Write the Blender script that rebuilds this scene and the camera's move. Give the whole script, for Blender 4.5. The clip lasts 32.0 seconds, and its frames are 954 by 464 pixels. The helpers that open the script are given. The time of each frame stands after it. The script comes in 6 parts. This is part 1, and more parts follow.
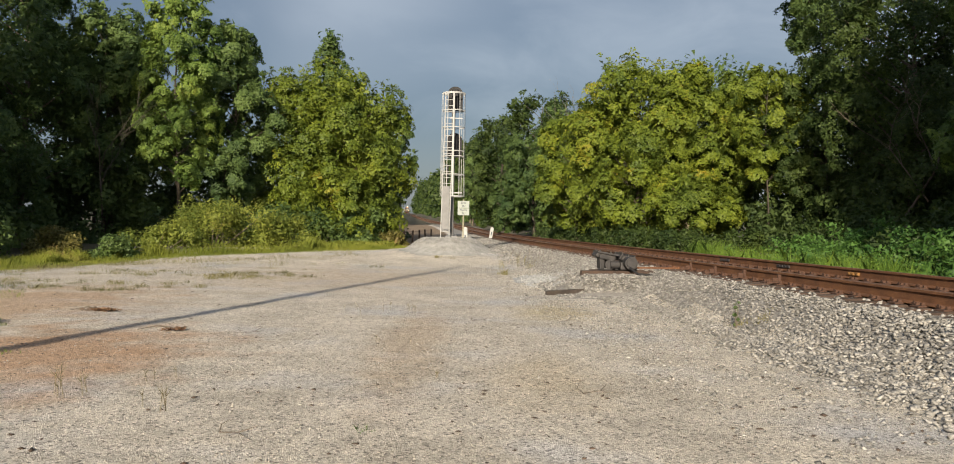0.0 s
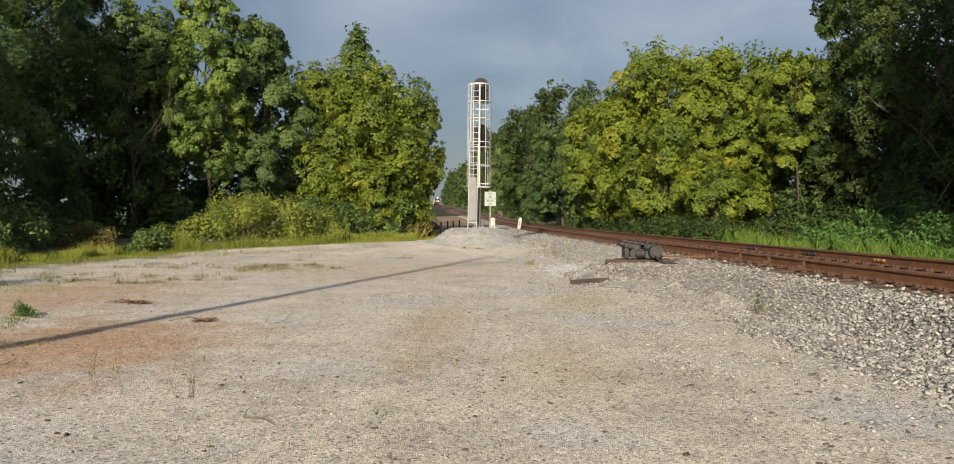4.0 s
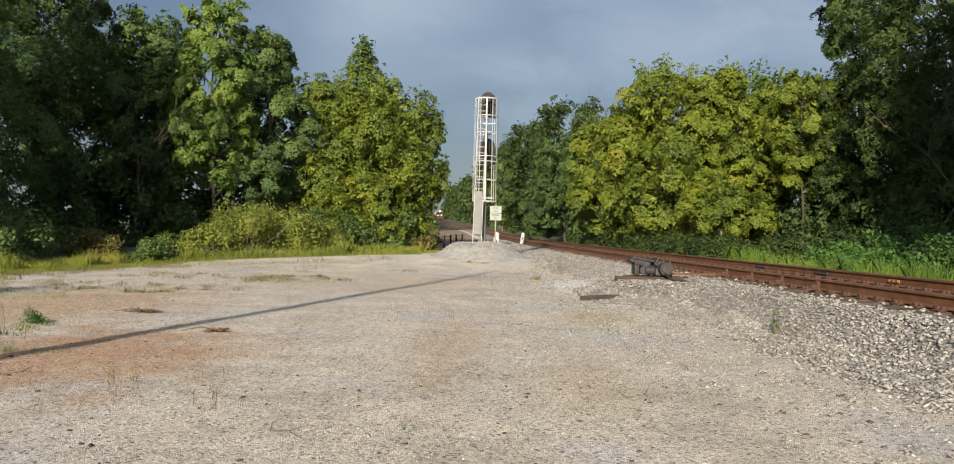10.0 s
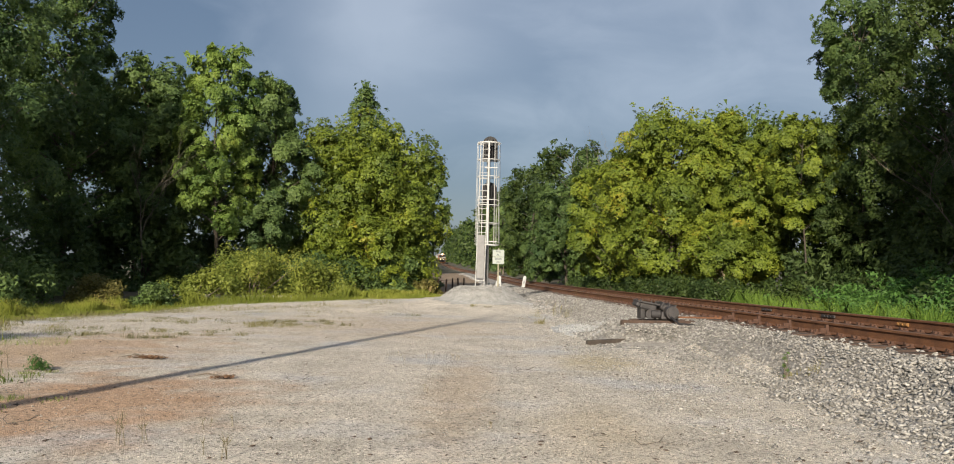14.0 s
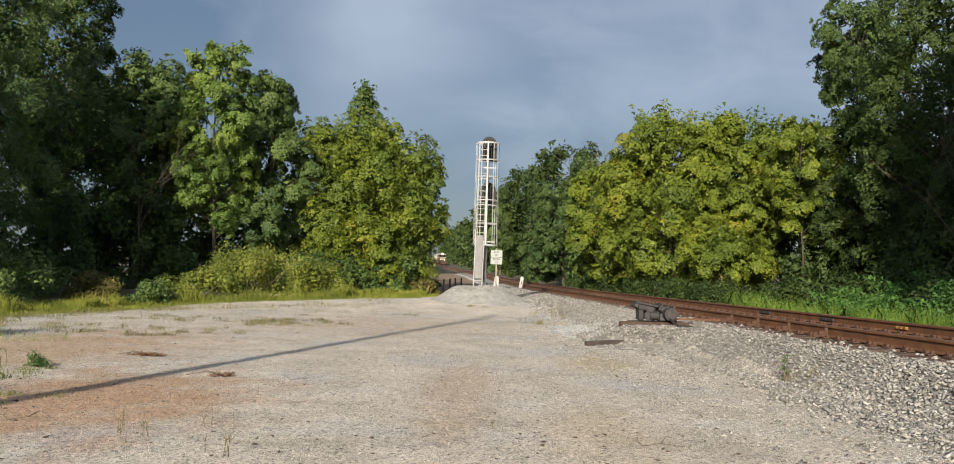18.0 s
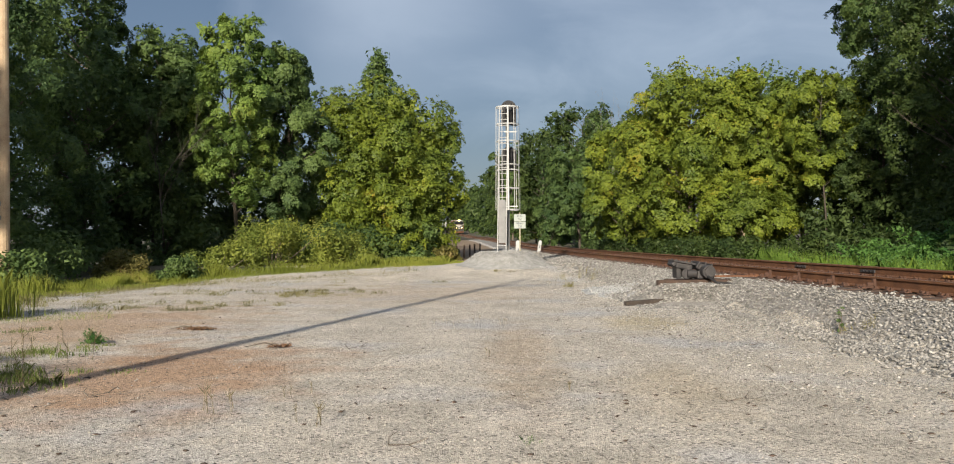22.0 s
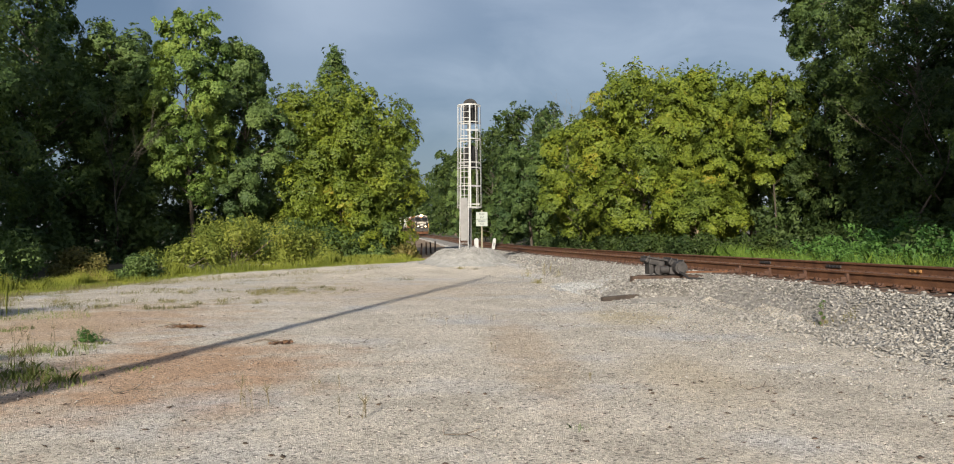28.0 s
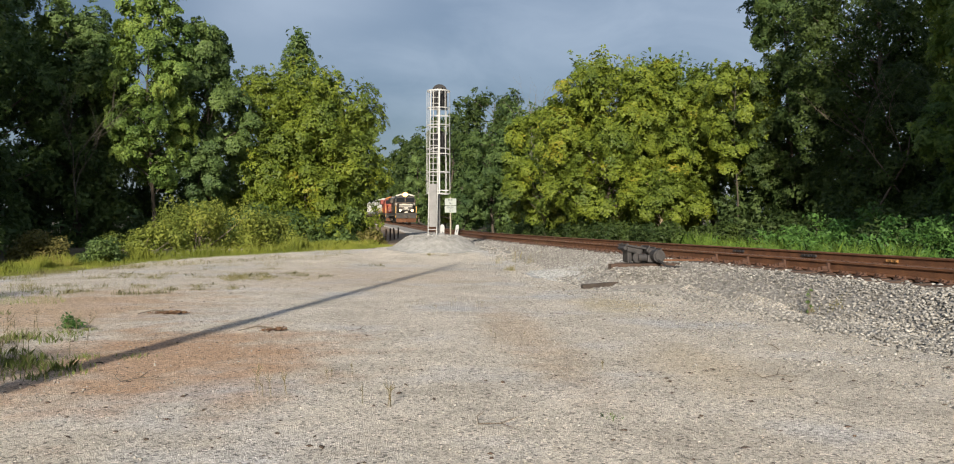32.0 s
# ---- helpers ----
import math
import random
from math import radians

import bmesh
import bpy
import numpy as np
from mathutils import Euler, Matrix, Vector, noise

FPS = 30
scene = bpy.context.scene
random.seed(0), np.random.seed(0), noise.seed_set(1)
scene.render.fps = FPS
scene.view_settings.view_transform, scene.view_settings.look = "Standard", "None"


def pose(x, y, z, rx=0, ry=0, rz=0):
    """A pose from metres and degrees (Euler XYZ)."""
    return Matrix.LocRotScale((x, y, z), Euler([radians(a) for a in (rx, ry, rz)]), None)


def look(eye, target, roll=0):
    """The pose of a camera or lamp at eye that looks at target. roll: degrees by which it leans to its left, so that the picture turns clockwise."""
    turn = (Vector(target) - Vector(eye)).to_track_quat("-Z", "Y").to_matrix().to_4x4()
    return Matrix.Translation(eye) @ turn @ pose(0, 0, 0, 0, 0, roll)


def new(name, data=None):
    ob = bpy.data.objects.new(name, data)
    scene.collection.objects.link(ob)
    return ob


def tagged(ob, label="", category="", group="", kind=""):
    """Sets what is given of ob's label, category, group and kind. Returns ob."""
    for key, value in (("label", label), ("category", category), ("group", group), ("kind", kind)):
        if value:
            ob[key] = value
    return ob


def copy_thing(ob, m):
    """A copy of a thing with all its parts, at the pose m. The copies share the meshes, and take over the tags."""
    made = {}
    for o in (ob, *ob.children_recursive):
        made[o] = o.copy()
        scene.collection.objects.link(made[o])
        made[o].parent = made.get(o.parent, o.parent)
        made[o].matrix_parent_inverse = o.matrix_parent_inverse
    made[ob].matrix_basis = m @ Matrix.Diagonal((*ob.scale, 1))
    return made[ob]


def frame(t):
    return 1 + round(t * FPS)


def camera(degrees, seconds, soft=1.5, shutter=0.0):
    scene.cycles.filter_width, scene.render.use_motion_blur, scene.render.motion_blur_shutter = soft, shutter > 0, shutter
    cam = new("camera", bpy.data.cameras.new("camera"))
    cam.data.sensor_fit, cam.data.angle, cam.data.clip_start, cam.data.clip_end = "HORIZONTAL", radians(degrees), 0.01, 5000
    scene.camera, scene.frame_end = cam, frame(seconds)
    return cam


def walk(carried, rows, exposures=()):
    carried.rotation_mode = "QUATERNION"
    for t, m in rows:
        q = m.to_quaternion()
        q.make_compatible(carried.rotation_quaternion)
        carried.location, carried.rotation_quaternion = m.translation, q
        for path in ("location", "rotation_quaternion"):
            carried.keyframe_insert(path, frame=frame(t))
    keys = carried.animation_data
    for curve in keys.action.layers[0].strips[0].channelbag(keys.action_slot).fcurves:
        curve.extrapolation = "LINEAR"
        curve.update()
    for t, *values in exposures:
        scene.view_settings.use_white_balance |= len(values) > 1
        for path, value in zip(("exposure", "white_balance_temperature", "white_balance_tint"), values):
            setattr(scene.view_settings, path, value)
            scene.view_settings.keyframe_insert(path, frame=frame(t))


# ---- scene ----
cam = camera(56.8, 32.0, soft=1.0)
PATH = [
    (0, (0.128, 0.819, 1.411), (0.139, 2.818, 1.398), 1.0),
    (0.5, (0.111, 0.78, 1.413), (0.122, 2.78, 1.4), 1.2),
    (1, (0.132, 0.754, 1.413), (0.147, 2.754, 1.4), 1.2),
    (1.5, (0.186, 0.7, 1.41), (0.195, 2.699, 1.389), 1.2),
    (2, (0.212, 0.661, 1.409), (0.164, 2.66, 1.374), 1.1),
    (2.5, (0.227, 0.659, 1.409), (0.172, 2.657, 1.371), 0.9),
    (3, (0.233, 0.663, 1.409), (0.176, 2.662, 1.371), 0.7),
    (3.5, (0.242, 0.66, 1.409), (0.185, 2.659, 1.372), 0.5),
    (5.5, (0.226, 0.696, 1.41), (0.165, 2.695, 1.392), -0.0),
    (6, (0.202, 0.704, 1.403), (0.136, 2.703, 1.394), 0.0),
    (6.5, (0.098, 0.713, 1.388), (0.033, 2.712, 1.384), 0.1),
    (7, (0.021, 0.724, 1.393), (-0.041, 2.723, 1.388), 0.4),
    (7.5, (-0.019, 0.736, 1.392), (-0.083, 2.735, 1.391), 0.8),
    (8, (-0.034, 0.747, 1.397), (-0.092, 2.747, 1.395), 1.0),
    (8.5, (-0.006, 0.751, 1.391), (-0.064, 2.75, 1.39), 1.2),
    (9, (0.009, 0.748, 1.396), (-0.048, 2.748, 1.396), 1.3),
    (9.5, (0.011, 0.755, 1.391), (-0.046, 2.754, 1.39), 1.3),
    (10, (0.003, 0.75, 1.396), (-0.052, 2.749, 1.394), 1.3),
    (10.5, (-0.022, 0.765, 1.415), (-0.077, 2.764, 1.416), 1.3),
    (11, (-0.037, 0.778, 1.424), (-0.092, 2.777, 1.453), 0.9),
    (11.5, (-0.048, 0.787, 1.433), (-0.104, 2.785, 1.523), 0.8),
    (12, (-0.057, 0.784, 1.422), (-0.114, 2.781, 1.517), 0.7),
    (12.5, (-0.06, 0.772, 1.416), (-0.119, 2.769, 1.512), 0.8),
    (13, (-0.069, 0.779, 1.414), (-0.126, 2.776, 1.508), 0.9),
    (13.5, (-0.09, 0.789, 1.41), (-0.146, 2.786, 1.506), 1.0),
    (14, (-0.103, 0.779, 1.411), (-0.16, 2.776, 1.507), 1.1),
    (14.5, (-0.111, 0.787, 1.408), (-0.166, 2.784, 1.503), 1.2),
    (16.5, (-0.129, 0.779, 1.407), (-0.181, 2.776, 1.502), 1.3),
    (17, (-0.123, 0.777, 1.408), (-0.175, 2.774, 1.504), 1.4),
    (17.5, (-0.129, 0.78, 1.406), (-0.18, 2.777, 1.503), 1.5),
    (18, (-0.159, 0.785, 1.403), (-0.209, 2.782, 1.5), 1.6),
    (18.5, (-0.193, 0.809, 1.391), (-0.244, 2.807, 1.472), 1.6),
    (19, (-0.255, 0.94, 1.381), (-0.306, 2.938, 1.449), 1.2),
    (19.5, (-0.357, 1.092, 1.385), (-0.423, 3.09, 1.438), 0.3),
    (20, (-0.513, 1.114, 1.385), (-0.591, 3.111, 1.441), -0.1),
    (20.5, (-0.718, 1.084, 1.387), (-0.806, 3.081, 1.442), -0.4),
    (21, (-0.804, 1.056, 1.382), (-0.887, 3.054, 1.436), -0.5),
    (21.5, (-0.773, 0.984, 1.379), (-0.848, 2.982, 1.432), -0.3),
    (22, (-0.73, 0.839, 1.364), (-0.799, 2.838, 1.384), -0.4),
    (22.5, (-0.736, 0.772, 1.376), (-0.769, 2.771, 1.389), -0.3),
    (23, (-0.854, 0.765, 1.366), (-0.868, 2.764, 1.378), -0.6),
    (23.5, (-1.021, 0.785, 1.357), (-1.034, 2.785, 1.371), -0.8),
    (24, (-1.116, 0.783, 1.349), (-1.119, 2.783, 1.362), -0.8),
    (24.5, (-1.141, 0.765, 1.345), (-1.129, 2.765, 1.358), -0.6),
    (25, (-1.098, 0.726, 1.359), (-1.085, 2.726, 1.372), -0.4),
    (25.5, (-1.091, 0.711, 1.352), (-1.078, 2.711, 1.367), -0.3),
    (27.5, (-1.491, 0.721, 1.348), (-1.436, 2.721, 1.367), -0.4),
    (28, (-1.473, 0.669, 1.345), (-1.414, 2.668, 1.36), -0.5),
    (28.5, (-1.524, 0.674, 1.35), (-1.438, 2.672, 1.364), -0.4),
    (29, (-1.604, 0.668, 1.343), (-1.498, 2.665, 1.357), -0.3),
    (29.5, (-1.665, 0.69, 1.342), (-1.541, 2.686, 1.356), -0.3),
    (30, (-1.73, 0.718, 1.33), (-1.601, 2.714, 1.343), -0.4),
    (30.5, (-1.701, 0.714, 1.34), (-1.574, 2.71, 1.343), -0.2),
    (31, (-1.737, 0.718, 1.336), (-1.61, 2.714, 1.321), -0.1),
    (31.5, (-1.912, 0.77, 1.344), (-1.773, 2.765, 1.33), -0.1),
    (32, (-2.018, 0.786, 1.35), (-1.857, 2.779, 1.334), 0.0),
]
walk(cam, [(t, look(eye, target, roll)) for t, eye, target, roll in PATH], exposures=[(0.0, 0.82, 6850, 10), (3.5, 0.82, 6850, 10), (6.0, 0.89, 6650, 10), (10.5, 0.89, 6650, 10), (12.5, 0.88, 6620, 10), (18.0, 0.88, 6560, 10), (24.0, 0.88, 6460, 10), (32.0, 0.86, 6420, 10)])

# ---- world and sun ----
SUN_EL, SUN_DIR = radians(20), Vector((0.225, 1.0))
world = bpy.data.worlds.new("sky")
scene.world = world
world.use_nodes = True
wn, wl = world.node_tree.nodes, world.node_tree.links
back = wn["Background"]
sky = wn.new("ShaderNodeTexSky")
sky.sky_type, sky.sun_disc = "NISHITA", False
sky.sun_elevation = SUN_EL
sky.sun_rotation = math.atan2(-SUN_DIR.x, -SUN_DIR.y)
coord = wn.new("ShaderNodeTexCoord")
squash = wn.new("ShaderNodeMapping")
squash.inputs["Scale"].default_value = (1.0, 1.0, 2.0)
squash.inputs["Location"].default_value = (3.1, 0.7, 0.4)
wl.new(coord.outputs["Generated"], squash.inputs["Vector"])
cloud = wn.new("ShaderNodeTexNoise")
cloud.inputs["Scale"].default_value, cloud.inputs["Detail"].default_value, cloud.inputs["Roughness"].default_value = 1.7, 3.0, 0.45
wl.new(squash.outputs[0], cloud.inputs["Vector"])
billow = wn.new("ShaderNodeTexNoise")
billow.inputs["Scale"].default_value, billow.inputs["Detail"].default_value, billow.inputs["Roughness"].default_value = 5.5, 6.0, 0.55
billow.inputs["Distortion"].default_value = 0.6
wl.new(squash.outputs[0], billow.inputs["Vector"])
# storm cloud ahead that clears towards the sun; cloud shape, with the upper sky a little paler than the sky low down
height = wn.new("ShaderNodeSeparateXYZ")
wl.new(coord.outputs["Generated"], height.inputs[0])
def blend(value, factor, added):
    n = wn.new("ShaderNodeMath")
    n.operation = "MULTIPLY_ADD"
    n.inputs[1].default_value = factor
    wl.new(value, n.inputs[0])
    if isinstance(added, float):
        n.inputs[2].default_value = added
    else:
        wl.new(added, n.inputs[2])
    return n.outputs[0]
# a paler billow high ahead
near = wn.new("ShaderNodeVectorMath")
near.operation = "DISTANCE"
near.inputs[1].default_value = (-0.14, 0.95, 0.29)
wl.new(coord.outputs["Generated"], near.inputs[0])
pale = wn.new("ShaderNodeMapRange")
pale.interpolation_type = "SMOOTHSTEP"
pale.inputs["From Min"].default_value, pale.inputs["From Max"].default_value = 0.16, -0.02
pale.inputs["To Min"].default_value, pale.inputs["To Max"].default_value = 0.0, 0.27
wl.new(blend(billow.outputs["Fac"], 0.28, blend(near.outputs["Value"], 1.0, -0.14)), pale.inputs["Value"])
drift = blend(height.outputs["X"], 0.42, pale.outputs[0])
amount = blend(billow.outputs["Fac"], 0.4, blend(cloud.outputs["Fac"], 0.55, blend(height.outputs["Z"], 0.55, blend(drift, 1.0, -0.12))))
tone = wn.new("ShaderNodeValToRGB")
tone.color_ramp.elements[0].position, tone.color_ramp.elements[0].color = 0.36, (0.46, 0.68, 1.1, 1)
tone.color_ramp.elements[1].position, tone.color_ramp.elements[1].color = 0.66, (1.85, 2.1, 2.55, 1)
wl.new(amount, tone.inputs["Fac"])
cover = wn.new("ShaderNodeMix")
cover.data_type = "RGBA"
clear = wn.new("ShaderNodeMapRange")
clear.interpolation_type = "SMOOTHSTEP"
clear.inputs["From Min"].default_value, clear.inputs["From Max"].default_value = -0.7, 0.55
clear.inputs["To Min"].default_value, clear.inputs["To Max"].default_value = 0.3, 0.84
wl.new(height.outputs["Y"], clear.inputs["Value"])
wl.new(clear.outputs[0], cover.inputs["Factor"])
wl.new(sky.outputs[0], cover.inputs["A"])
wl.new(tone.outputs["Color"], cover.inputs["B"])
wl.new(cover.outputs["Result"], back.inputs["Color"])
back.inputs["Strength"].default_value = 0.112

sun = new("sun", bpy.data.lights.new("sun", "SUN"))
sun.data.energy, sun.data.angle, sun.data.color = 4.5, radians(1.0), (1.0, 0.90, 0.74)
sun.matrix_basis = look((0, 0, 60), (SUN_DIR.x * 60 / math.tan(SUN_EL) / SUN_DIR.length, SUN_DIR.y * 60 / math.tan(SUN_EL) / SUN_DIR.length, 0))

# ---- materials ----
def material(name, low, high, scale=6.0, rough=0.8, metal=0.0, bump=0.3, fine=40.0, vary=0.0, island=False, spot=None, spot_scale=1.2, spot_at=(0.5, 0.62), depth=0.01):
    """Two-scale noise between two colours, with bump; spot adds stains of a third colour; vary brightens single pieces apart."""
    m = bpy.data.materials.new(name)
    m.use_nodes = True
    n, l = m.node_tree.nodes, m.node_tree.links
    b = n["Principled BSDF"]
    b.inputs["Roughness"].default_value, b.inputs["Metallic"].default_value = rough, metal
    c = n.new("ShaderNodeTexCoord")
    def noise_at(s, detail=4.0):
        t = n.new("ShaderNodeTexNoise")
        t.inputs["Scale"].default_value, t.inputs["Detail"].default_value = s, detail
        l.new(c.outputs["Object"], t.inputs["Vector"])
        return t
    big, small = noise_at(scale), noise_at(fine)
    both = n.new("ShaderNodeMath")
    both.operation = "MULTIPLY_ADD"
    both.inputs[1].default_value = 0.45
    l.new(small.outputs["Fac"], both.inputs[0])
    half = n.new("ShaderNodeMath")
    half.operation = "MULTIPLY"
    half.inputs[1].default_value = 0.6
    l.new(big.outputs["Fac"], half.inputs[0])
    l.new(half.outputs[0], both.inputs[2])
    ramp = n.new("ShaderNodeValToRGB")
    ramp.color_ramp.elements[0].position, ramp.color_ramp.elements[0].color = 0.36, (*low, 1)
    ramp.color_ramp.elements[1].position, ramp.color_ramp.elements[1].color = 0.7, (*high, 1)
    l.new(both.outputs[0], ramp.inputs["Fac"])
    out = ramp.outputs["Color"]
    if spot:
        st = noise_at(spot_scale, 5.0)
        cut = n.new("ShaderNodeMapRange")
        cut.inputs["From Min"].default_value, cut.inputs["From Max"].default_value = spot_at
        l.new(st.outputs["Fac"], cut.inputs["Value"])
        mx = n.new("ShaderNodeMix")
        mx.data_type = "RGBA"
        l.new(cut.outputs[0], mx.inputs["Factor"])
        l.new(out, mx.inputs["A"])
        mx.inputs["B"].default_value = (*spot, 1)
        out = mx.outputs["Result"]
    if vary:
        if island:
            r = n.new("ShaderNodeNewGeometry").outputs["Random Per Island"]
        else:
            r = n.new("ShaderNodeObjectInfo").outputs["Random"]
        mr = n.new("ShaderNodeMapRange")
        mr.inputs["To Min"].default_value, mr.inputs["To Max"].default_value = 1 - vary, 1 + vary
        l.new(r, mr.inputs["Value"])
        hs = n.new("ShaderNodeHueSaturation")
        l.new(mr.outputs[0], hs.inputs["Value"])
        l.new(out, hs.inputs["Color"])
        out = hs.outputs["Color"]
    l.new(out, b.inputs["Base Color"])
    if bump:
        bp = n.new("ShaderNodeBump")
        bp.inputs["Strength"].default_value, bp.inputs["Distance"].default_value = bump, depth
        l.new(both.outputs[0], bp.inputs["Height"])
        l.new(bp.outputs["Normal"], b.inputs["Normal"])
    return m


def leaf_material(name, dark, light, third=None, through_light=0.35):
    """Leaves: colour differs from leaf to leaf and in patches; some light passes through."""
    m = bpy.data.materials.new(name)
    m.use_nodes = True
    n, l = m.node_tree.nodes, m.node_tree.links
    b, end = n["Principled BSDF"], n["Material Output"]
    b.inputs["Roughness"].default_value = 0.55
    b.inputs["Specular IOR Level"].default_value = 0.25
    geo, c = n.new("ShaderNodeNewGeometry"), n.new("ShaderNodeTexCoord")
    t = n.new("ShaderNodeTexNoise")
    t.inputs["Scale"].default_value, t.inputs["Detail"].default_value = 0.5, 4.0
    l.new(c.outputs["Object"], t.inputs["Vector"])
    mix = n.new("ShaderNodeMath")
    mix.operation = "MULTIPLY_ADD"
    mix.inputs[1].default_value = 0.3
    l.new(geo.outputs["Random Per Island"], mix.inputs[0])
    less = n.new("ShaderNodeMath")
    less.operation = "MULTIPLY_ADD"
    less.inputs[1].default_value, less.inputs[2].default_value = 1.9, -0.6
    l.new(t.outputs["Fac"], less.inputs[0])
    l.new(less.outputs[0], mix.inputs[2])
    ramp = n.new("ShaderNodeValToRGB")
    e = ramp.color_ramp.elements
    e[0].position, e[0].color = 0.2, (*dark, 1)
    e[1].position, e[1].color = 0.75, (*light, 1)
    if third:
        x = e.new(0.98)
        x.color = (*third, 1)
    l.new(mix.outputs[0], ramp.inputs["Fac"])
    l.new(ramp.outputs["Color"], b.inputs["Base Color"])
    tr = n.new("ShaderNodeBsdfTranslucent")
    l.new(ramp.outputs["Color"], tr.inputs["Color"])
    sh = n.new("ShaderNodeMixShader")
    sh.inputs["Fac"].default_value = through_light
    l.new(b.outputs[0], sh.inputs[1])
    l.new(tr.outputs[0], sh.inputs[2])
    l.new(sh.outputs[0], end.inputs["Surface"])
    return m


def glow(name, colour, strength):
    m = bpy.data.materials.new(name)
    m.use_nodes = True
    b = m.node_tree.nodes["Principled BSDF"]
    b.inputs["Base Color"].default_value = (*colour, 1)
    b.inputs["Emission Color"].default_value = (*colour, 1)
    b.inputs["Emission Strength"].default_value = strength
    return m


def lot_material():
    """Pale crushed stone with grey worn areas, reddish dirt spread over two places, and small yellowish stains."""
    m = material("pale_crushed_stone", (0.405, 0.364, 0.303), (0.668, 0.607, 0.524), 0.9, 0.95, 0, 0.7, 90.0, spot=(0.45, 0.445, 0.45), spot_scale=0.45, spot_at=(0.52, 0.7), depth=0.02)
    n, l = m.node_tree.nodes, m.node_tree.links
    b = n["Principled BSDF"]
    out = b.inputs["Base Color"].links[0].from_socket
    c = n.new("ShaderNodeTexCoord")
    wob = n.new("ShaderNodeTexNoise")
    wob.inputs["Scale"].default_value, wob.inputs["Detail"].default_value = 1.4, 6.0
    l.new(c.outputs["Object"], wob.inputs["Vector"])
    for at, size, colour, most in (((-4.5, 9.9, 0), (2.0, 2.9, 1), (0.43, 0.26, 0.15), 0.85), ((-7.6, 15.5, 0), (2.6, 4.8, 1), (0.43, 0.28, 0.165), 0.7), ((-0.6, 11.5, 0), (0.5, 4.5, 1), (0.44, 0.31, 0.19), 0.4), ((1.5, 15.5, 0), (0.8, 1.6, 1), (0.45, 0.36, 0.18), 0.45), ((-3.2, 24.0, 0), (4.0, 5.0, 1), (0.47, 0.36, 0.25), 0.4), ((0.8, 9.0, 0), (0.7, 1.6, 1), (0.46, 0.36, 0.22), 0.4)):
        mp = n.new("ShaderNodeMapping")
        mp.vector_type = "TEXTURE"
        mp.inputs["Location"].default_value, mp.inputs["Scale"].default_value = at, size
        l.new(c.outputs["Object"], mp.inputs["Vector"])
        far = n.new("ShaderNodeVectorMath")
        far.operation = "LENGTH"
        l.new(mp.outputs[0], far.inputs[0])
        add = n.new("ShaderNodeMath")
        add.operation = "MULTIPLY_ADD"
        add.inputs[1].default_value = 1.6
        l.new(wob.outputs["Fac"], add.inputs[0])
        l.new(far.outputs["Value"], add.inputs[2])
        cut = n.new("ShaderNodeMapRange")
        cut.inputs["From Min"].default_value, cut.inputs["From Max"].default_value = 1.95, 1.2
        cut.inputs["To Min"].default_value, cut.inputs["To Max"].default_value = 0.0, most
        l.new(add.outputs[0], cut.inputs["Value"])
        mx = n.new("ShaderNodeMix")
        mx.data_type = "RGBA"
        l.new(cut.outputs[0], mx.inputs["Factor"])
        l.new(out, mx.inputs["A"])
        mx.inputs["B"].default_value = (*colour, 1)
        out = mx.outputs["Result"]
    # single grains of stone
    cell = n.new("ShaderNodeTexVoronoi")
    cell.inputs["Scale"].default_value = 95.0
    l.new(c.outputs["Object"], cell.inputs["Vector"])
    grain = n.new("ShaderNodeSeparateColor")
    l.new(cell.outputs["Color"], grain.inputs[0])
    bright = n.new("ShaderNodeMapRange")
    bright.inputs["To Min"].default_value, bright.inputs["To Max"].default_value = 0.72, 1.22
    l.new(grain.outputs[0], bright.inputs["Value"])
    hs = n.new("ShaderNodeHueSaturation")
    l.new(bright.outputs[0], hs.inputs["Value"])
    l.new(out, hs.inputs["Color"])
    # a few darker and a few white stones among the grains
    odd = n.new("ShaderNodeTexVoronoi")
    odd.inputs["Scale"].default_value = 46.0
    l.new(c.outputs["Object"], odd.inputs["Vector"])
    pick = n.new("ShaderNodeSeparateColor")
    l.new(odd.outputs["Color"], pick.inputs[0])
    steps = n.new("ShaderNodeValToRGB")
    steps.color_ramp.interpolation = "CONSTANT"
    e = steps.color_ramp.elements
    e[0].position, e[0].color = 0.0, (0.36, 0.36, 0.36, 1)
    e[1].position, e[1].color = 0.06, (0.68, 0.68, 0.68, 1)
    x = e.new(0.3)
    x.color = (1, 1, 1, 1)
    x = e.new(0.84)
    x.color = (1.2, 1.2, 1.22, 1)
    l.new(pick.outputs[1], steps.inputs["Fac"])
    mul = n.new("ShaderNodeMix")
    mul.data_type, mul.blend_type = "RGBA", "MULTIPLY"
    mul.inputs["Factor"].default_value = 1.0
    l.new(hs.outputs["Color"], mul.inputs["A"])
    l.new(steps.outputs["Color"], mul.inputs["B"])
    # hand-sized mottling where finer dust lies between the stones
    dust = n.new("ShaderNodeTexNoise")
    dust.inputs["Scale"].default_value, dust.inputs["Detail"].default_value, dust.inputs["Roughness"].default_value = 5.5, 7.0, 0.65
